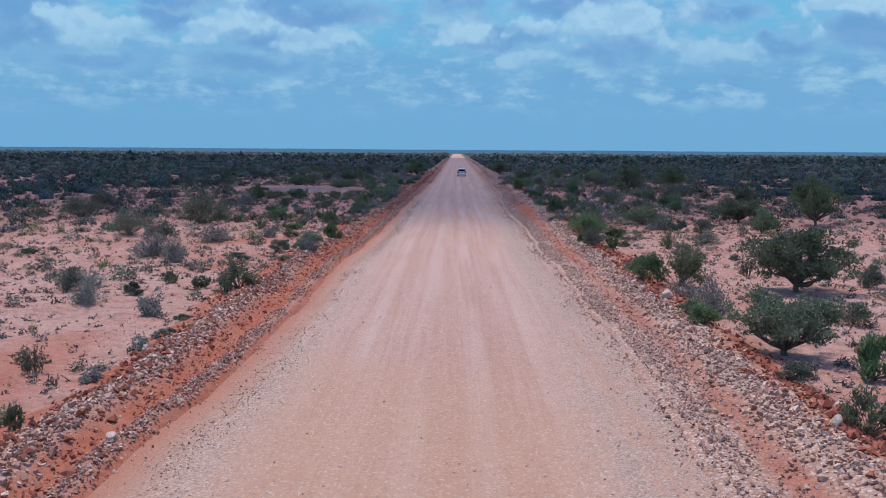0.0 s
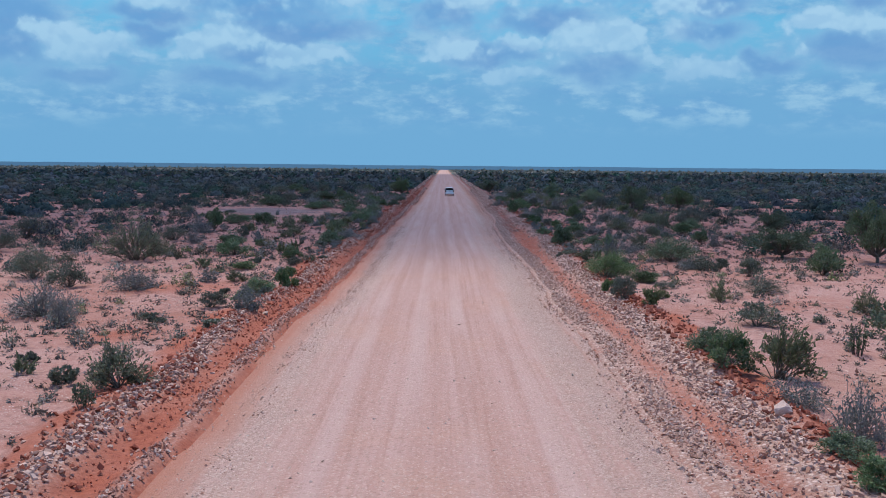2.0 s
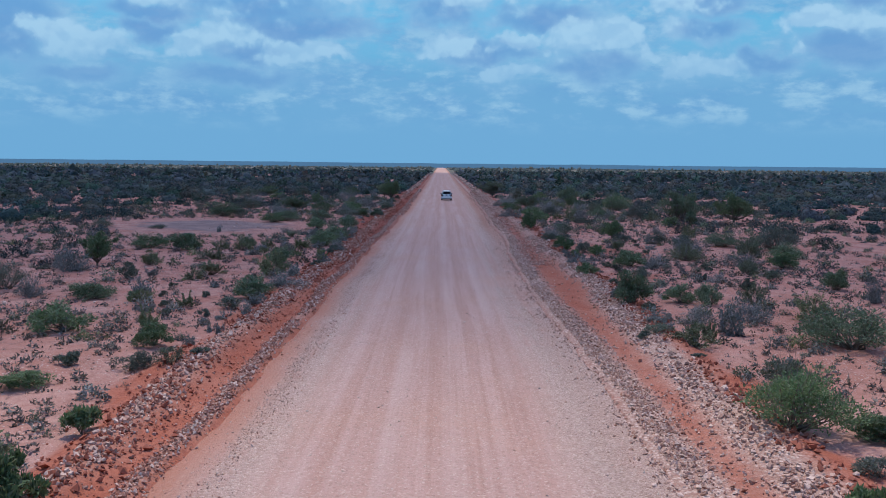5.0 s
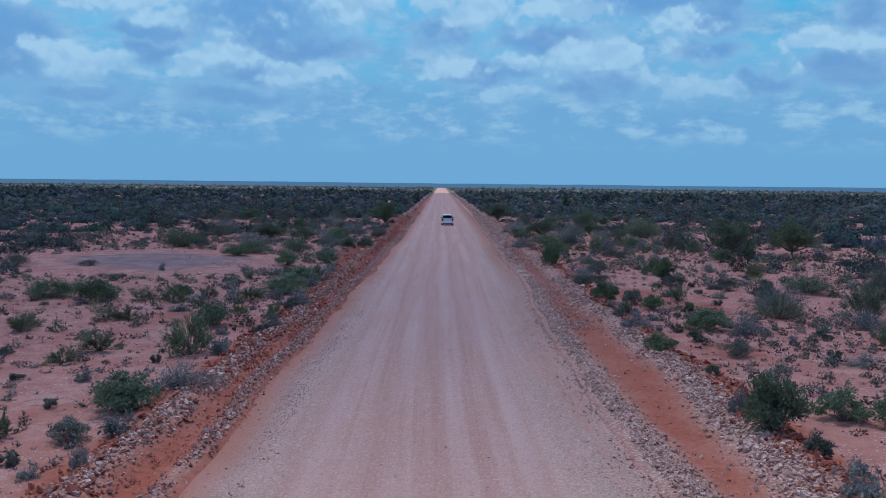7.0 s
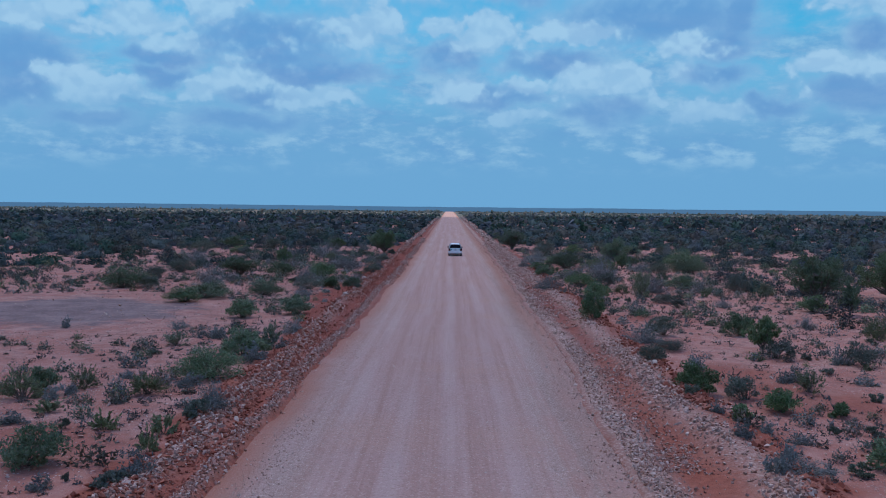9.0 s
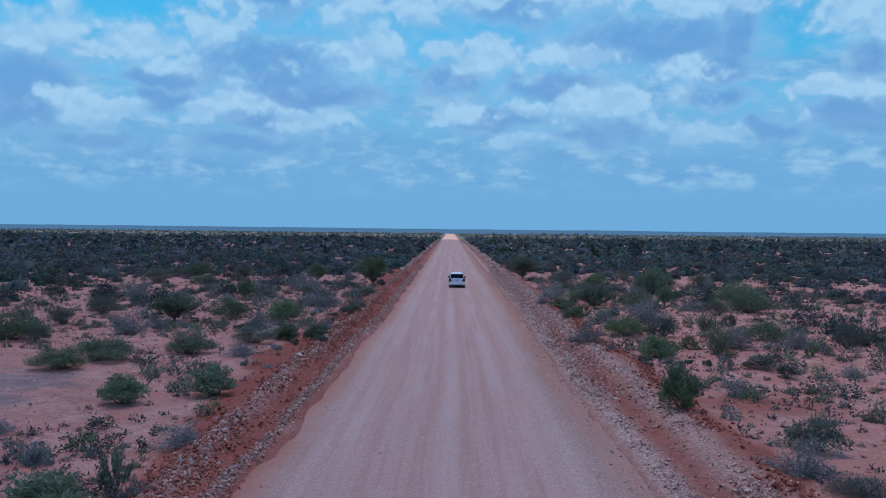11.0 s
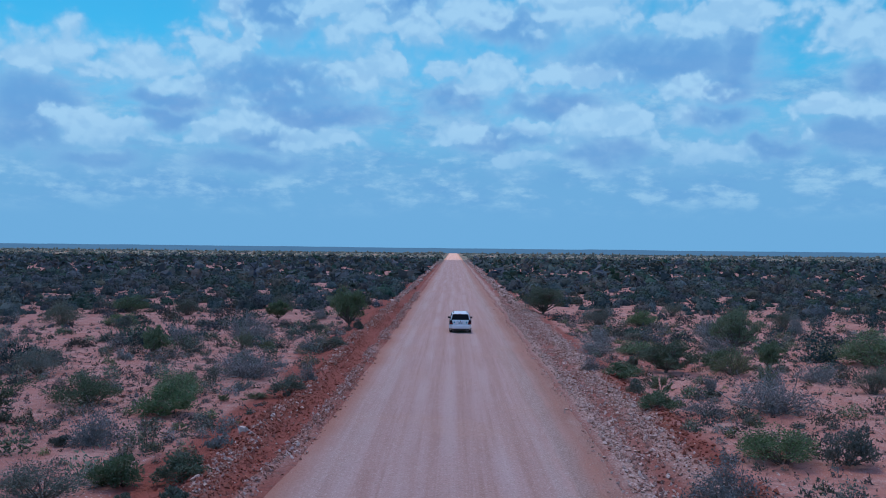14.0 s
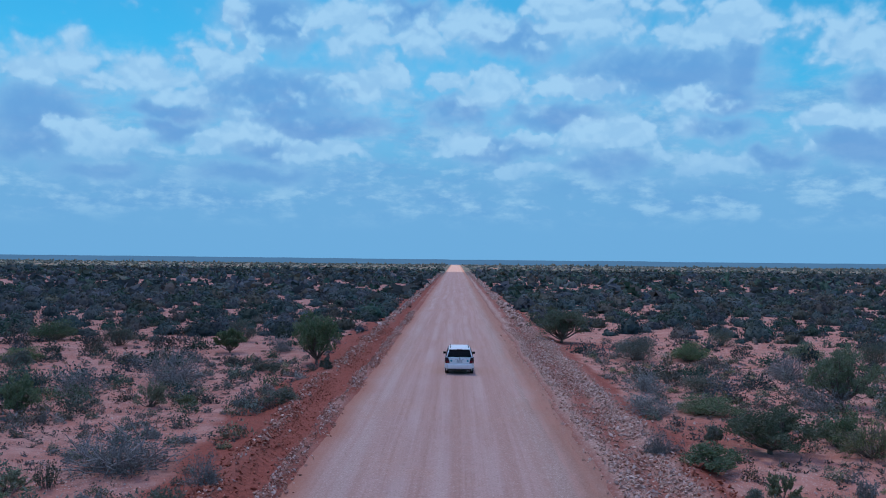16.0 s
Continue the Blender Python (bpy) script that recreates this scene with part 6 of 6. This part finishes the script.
def make_car(x, y):
    white = plain("white_car_paint", (0.8, 0.8, 0.79), 0.28, 0.0, 0.5, 0.14, 2.2)
    black = plain("black_trim", (0.02, 0.02, 0.021), 0.55, 0.0, 0.4, 0.2)
    rubber = plain("dusty_tyre_rubber", (0.03, 0.028, 0.027), 0.85, 0.0, 0.3, 0.45)
    chrome = plain("chrome", (0.7, 0.7, 0.72), 0.18, 1.0, 0.5, 0.1)
    alloy = plain("wheel_alloy", (0.5, 0.5, 0.51), 0.35, 1.0, 0.5, 0.3)
    tint = plain("tinted_glass", (0.004, 0.005, 0.006), 0.1, 0.0, 0.12, 0.015)
    red = plain("red_lamp_lens", (0.15, 0.006, 0.012), 0.2, 0.0, 0.3, 0.03)
    smoke = plain("dark_lamp_lens", (0.035, 0.006, 0.009), 0.2, 0.0, 0.25, 0.03)
    plate = plain("number_plate_white", (0.62, 0.63, 0.62), 0.5, 0.0, 0.4, 0.2)
    ink = plain("plate_ink", (0.2, 0.21, 0.24), 0.6, 0.0, 0.3, 0.1)
    teal = plain("teal_sticker", (0.03, 0.32, 0.36), 0.5, 0.0, 0.4, 0.06)
    car = tagged(new("car"), "white estate-type off-roader with dark tinted windows on the gravel road", "car")

    body = part("body", bevelled(loft([
        section(0.10, 0.50, 0.98, 0.84, 1.03), section(0.16, 0.42, 1.04, 0.885, 1.08), section(0.60, 0.36, 1.07, 0.91, 1.10), section(1.05, 0.34, 1.07, 0.915, 1.10),
        section(2.3, 0.30, 1.06, 0.905, 1.09), section(3.3, 0.32, 1.04, 0.905, 1.09), section(3.75, 0.34, 1.02, 0.905, 1.07), section(4.35, 0.36, 0.93, 0.87, 0.98),
        section(4.62, 0.42, 0.78, 0.74, 0.83)]), 0.03, 2, 0.7), white, car)

    # roof and pillars
    base = [(-0.85, 0.17, 1.04), (0.85, 0.17, 1.04), (0.84, 3.42, 1.06), (-0.84, 3.42, 1.06)]
    mid = [(-0.79, 0.24, 1.32), (0.79, 0.24, 1.32), (0.77, 2.98, 1.36), (-0.77, 2.98, 1.36)]
    top = [(-0.66, 0.36, 1.625), (0.66, 0.36, 1.625), (0.63, 2.48, 1.655), (-0.63, 2.48, 1.655)]
    crown = [(-0.5, 0.5, 1.665), (0.5, 0.5, 1.665), (0.48, 2.3, 1.70), (-0.48, 2.3, 1.70)]
    part("cabin", bevelled(loft([base, mid, top, crown]), 0.05, 3, 0.2), white, car)

    # glass, a little proud of the cabin
    def lie(a, b, c, d, out):
        q = [Vector(p) for p in (a, b, c, d)]
        n = (q[1] - q[0]).cross(q[2] - q[0]).normalized() * out
        return [p + n for p in q]
    part("rear_window", slab(lie((-0.77, 0.175, 1.10), (0.77, 0.175, 1.10), (0.645, 0.335, 1.56), (-0.645, 0.335, 1.56), 0.02), 0.03, 0.008), tint, car, "dark tinted rear window")
    part("windscreen", slab(lie((0.74, 3.36, 1.10), (-0.74, 3.36, 1.10), (-0.58, 2.56, 1.61), (0.58, 2.56, 1.61), 0.03), 0.03, 0.008), tint, car, "dark windscreen")
    for s in (-1, 1):
        for y0, y1, y2, y3 in ((0.36, 1.12, 1.16, 0.52), (1.22, 2.12, 2.10, 1.26), (2.22, 3.16, 2.46, 2.20)):
            q = [(s * 0.853, y0, 1.10), (s * 0.85, y1, 1.10), (s * 0.705, y2, 1.55), (s * 0.71, y3, 1.55)]
            if s < 0:
                q = [q[1], q[0], q[3], q[2]]
            part("side_window", slab(lie(*q, 0.022), 0.03, 0.008), tint, car, "dark tinted side window")

    # tail: door panel, lamps, bumper, plate, badge, wiper
    gate = part("tailgate", slab([(-0.63, 0.088, 0.70), (0.63, 0.088, 0.70), (0.70, 0.10, 1.05), (-0.70, 0.10, 1.05)], 0.04, 0.012), white, car)
    part("gate_recess", slab([(-0.30, 0.084, 0.76), (0.30, 0.084, 0.76), (0.33, 0.086, 0.945), (-0.33, 0.086, 0.945)], 0.012, 0.004), white, gate)
    p = part("number_plate", slab([(-0.19, 0.076, 0.755), (0.19, 0.076, 0.755), (0.19, 0.078, 0.925), (-0.19, 0.078, 0.925)], 0.01, 0.003), plate, car, "white plate with dark bars")
    for a, b, z0, z1 in ((-0.15, 0.15, 0.872, 0.895), (-0.155, -0.03, 0.785, 0.82), (0.0, 0.155, 0.785, 0.82)):
        part("plate_bar", block(a, b, 0.070, 0.076, z0, z1, 0), ink, p)
    part("chrome_strip", block(-0.34, 0.34, 0.06, 0.09, 0.945, 0.97, 0.006), chrome, car, "thin chrome strip")
    part("badge", disc(0, 0.088, 1.01, 0.055, 0.02, "y", 20, 0.004), chrome, car, "round chrome badge")
    for s in (-1, 1):
        part("badge_bar", block(s * 0.5 - 0.06, s * 0.5 + 0.06, 0.082, 0.092, 0.985, 1.005, 0), chrome, car, "small chrome lettering bar")
        part("sticker", disc(s * 0.52, 0.08, 0.875, 0.065, 0.012), teal, car, "round teal sticker")
        lamp = part("tail_lamp", bevelled(loft([
            [(s * 0.63, 0.05, 0.72), (s * 0.90, 0.09, 0.73), (s * 0.935, 0.34, 0.76), (s * 0.63, 0.30, 0.74)],
            [(s * 0.66, 0.045, 0.92), (s * 0.905, 0.09, 0.92), (s * 0.935, 0.36, 0.94), (s * 0.66, 0.30, 0.92)],
            [(s * 0.72, 0.07, 1.08), (s * 0.89, 0.11, 1.08), (s * 0.92, 0.34, 1.09), (s * 0.70, 0.30, 1.08)]]), 0.012, 2, 0.4), smoke, car, "dark red tail lamp")
        part("lamp_lens", slab([(s * 0.66, 0.036, 0.75), (s * 0.87, 0.068, 0.755), (s * 0.875, 0.068, 0.87), (s * 0.67, 0.032, 0.87)][::s], 0.02, 0.004), red, lamp)
        part("mud_flap", block(s * 0.80 - 0.1, s * 0.80 + 0.1, 0.60, 0.615, 0.20, 0.45, 0.004), white, car, "white mud flap")
    part("rear_bumper", bevelled(loft([
        [(-0.93, 0.30, 0.40), (-0.72, 0.03, 0.37), (0.72, 0.03, 0.37), (0.93, 0.30, 0.40), (0.7, 0.3, 0.38), (-0.7, 0.3, 0.38)],
        [(-0.945, 0.32, 0.52), (-0.76, 0.0, 0.52), (0.76, 0.0, 0.52), (0.945, 0.32, 0.52), (0.7, 0.3, 0.52), (-0.7, 0.3, 0.52)],
        [(-0.935, 0.32, 0.66), (-0.74, 0.01, 0.68), (0.74, 0.01, 0.68), (0.935, 0.32, 0.66), (0.7, 0.3, 0.68), (-0.7, 0.3, 0.68)]]), 0.03, 3, 0.3), white, car)
    part("underbody", block(-0.78, 0.78, 0.25, 4.3, 0.24, 0.42, 0.03), black, car)
    part("rear_valance", block(-0.62, 0.62, 0.06, 0.30, 0.29, 0.385, 0.02), black, car)
    part("exhaust_pipe", disc(0.52, 0.12, 0.30, 0.03, 0.3, "y", 14), chrome, car, "short chrome exhaust pipe")
    part("spoiler", bevelled(loft([[(-0.66, 0.40, 1.60), (-0.66, 0.22, 1.575), (-0.655, 0.22, 1.605), (-0.64, 0.45, 1.655)], [(0.66, 0.40, 1.60), (0.66, 0.22, 1.575), (0.655, 0.22, 1.605), (0.64, 0.45, 1.655)]]), 0.01, 2), white, car)
    part("brake_lamp", block(-0.17, 0.17, 0.212, 0.232, 1.582, 1.604, 0.004), red, car, "high red brake lamp")
    wiper = part("wiper", block(-0.02, 0.36, 0.165, 0.18, 1.125, 1.14, 0.004), black, car)
    part("wiper_pivot", disc(0.0, 0.17, 1.11, 0.025, 0.04, "y", 12), black, wiper)
    for s in (-1, 1):
        rail = part("roof_rail", block(s * 0.57 - 0.018, s * 0.57 + 0.018, 0.55, 2.15, 1.725, 1.755, 0.012), black, car, "black roof rail")
        for yy in (0.56, 1.3, 2.06):
            part("rail_foot", block(s * 0.57 - 0.022, s * 0.57 + 0.022, yy, yy + 0.1, 1.63, 1.735, 0.01), chrome if yy == 1.3 else black, rail)
        mirror = part("door_mirror", block(s * 0.97 - 0.1, s * 0.97 + 0.1, 2.82, 2.96, 1.03, 1.19, 0.05, 3), black, car, "black door mirror")
        part("mirror_arm", block(s * 0.9 - 0.06, s * 0.9 + 0.06, 2.86, 2.92, 1.03, 1.08, 0.01), black, mirror)
        part("mirror_glass", block(s * 0.97 - 0.07, s * 0.97 + 0.07, 2.814, 2.822, 1.06, 1.16, 0), tint, mirror)
        for yy in (0.98, 3.70):
            part("wheel_arch", disc(s * 0.875, yy, 0.37, 0.42, 0.07, "x", 28, 0.01), black, car)
            wheel = part("wheel", disc(s * 0.80, yy, 0.355, 0.355, 0.235, "x", 32, 0.035), rubber, car, "dusty black tyre")
            part("rim", disc(s * 0.895, yy, 0.355, 0.235, 0.06, "x", 24, 0.012), alloy, wheel)
            for k in range(5):
                a = k * 1.2566
                spoke = block(-0.015, 0.015, -0.03, 0.03, 0.03, 0.21, 0.006)
                bmesh.ops.transform(spoke, matrix=Matrix.Translation((s * 0.93, yy, 0.355)) @ Matrix.Rotation(a, 4, "X"), verts=spoke.verts)
                part("spoke", spoke, alloy, wheel)
        for y0, y1 in ((1.2, 1.21), (2.16, 2.17), (3.2, 3.21)):
            part("door_gap", block(s * 0.905 - 0.008, s * 0.905 + 0.008, y0, y1, 0.45, 1.0, 0), black, car)
        for yy in (1.35, 2.3):
            part("door_handle", block(s * 0.915 - 0.02, s * 0.915 + 0.02, yy, yy + 0.18, 0.9, 0.93, 0.008), white, car)
        part("head_lamp", block(s * 0.68 - 0.16, s * 0.68 + 0.16, 4.40, 4.52, 0.74, 0.88, 0.03), chrome, car, "clear head lamp")
    car.matrix_basis = pose(x, y, float(road_z(x, y + 2)) + 0.005, 0, 0, 0.3)


make_car(1.28, 192.7)
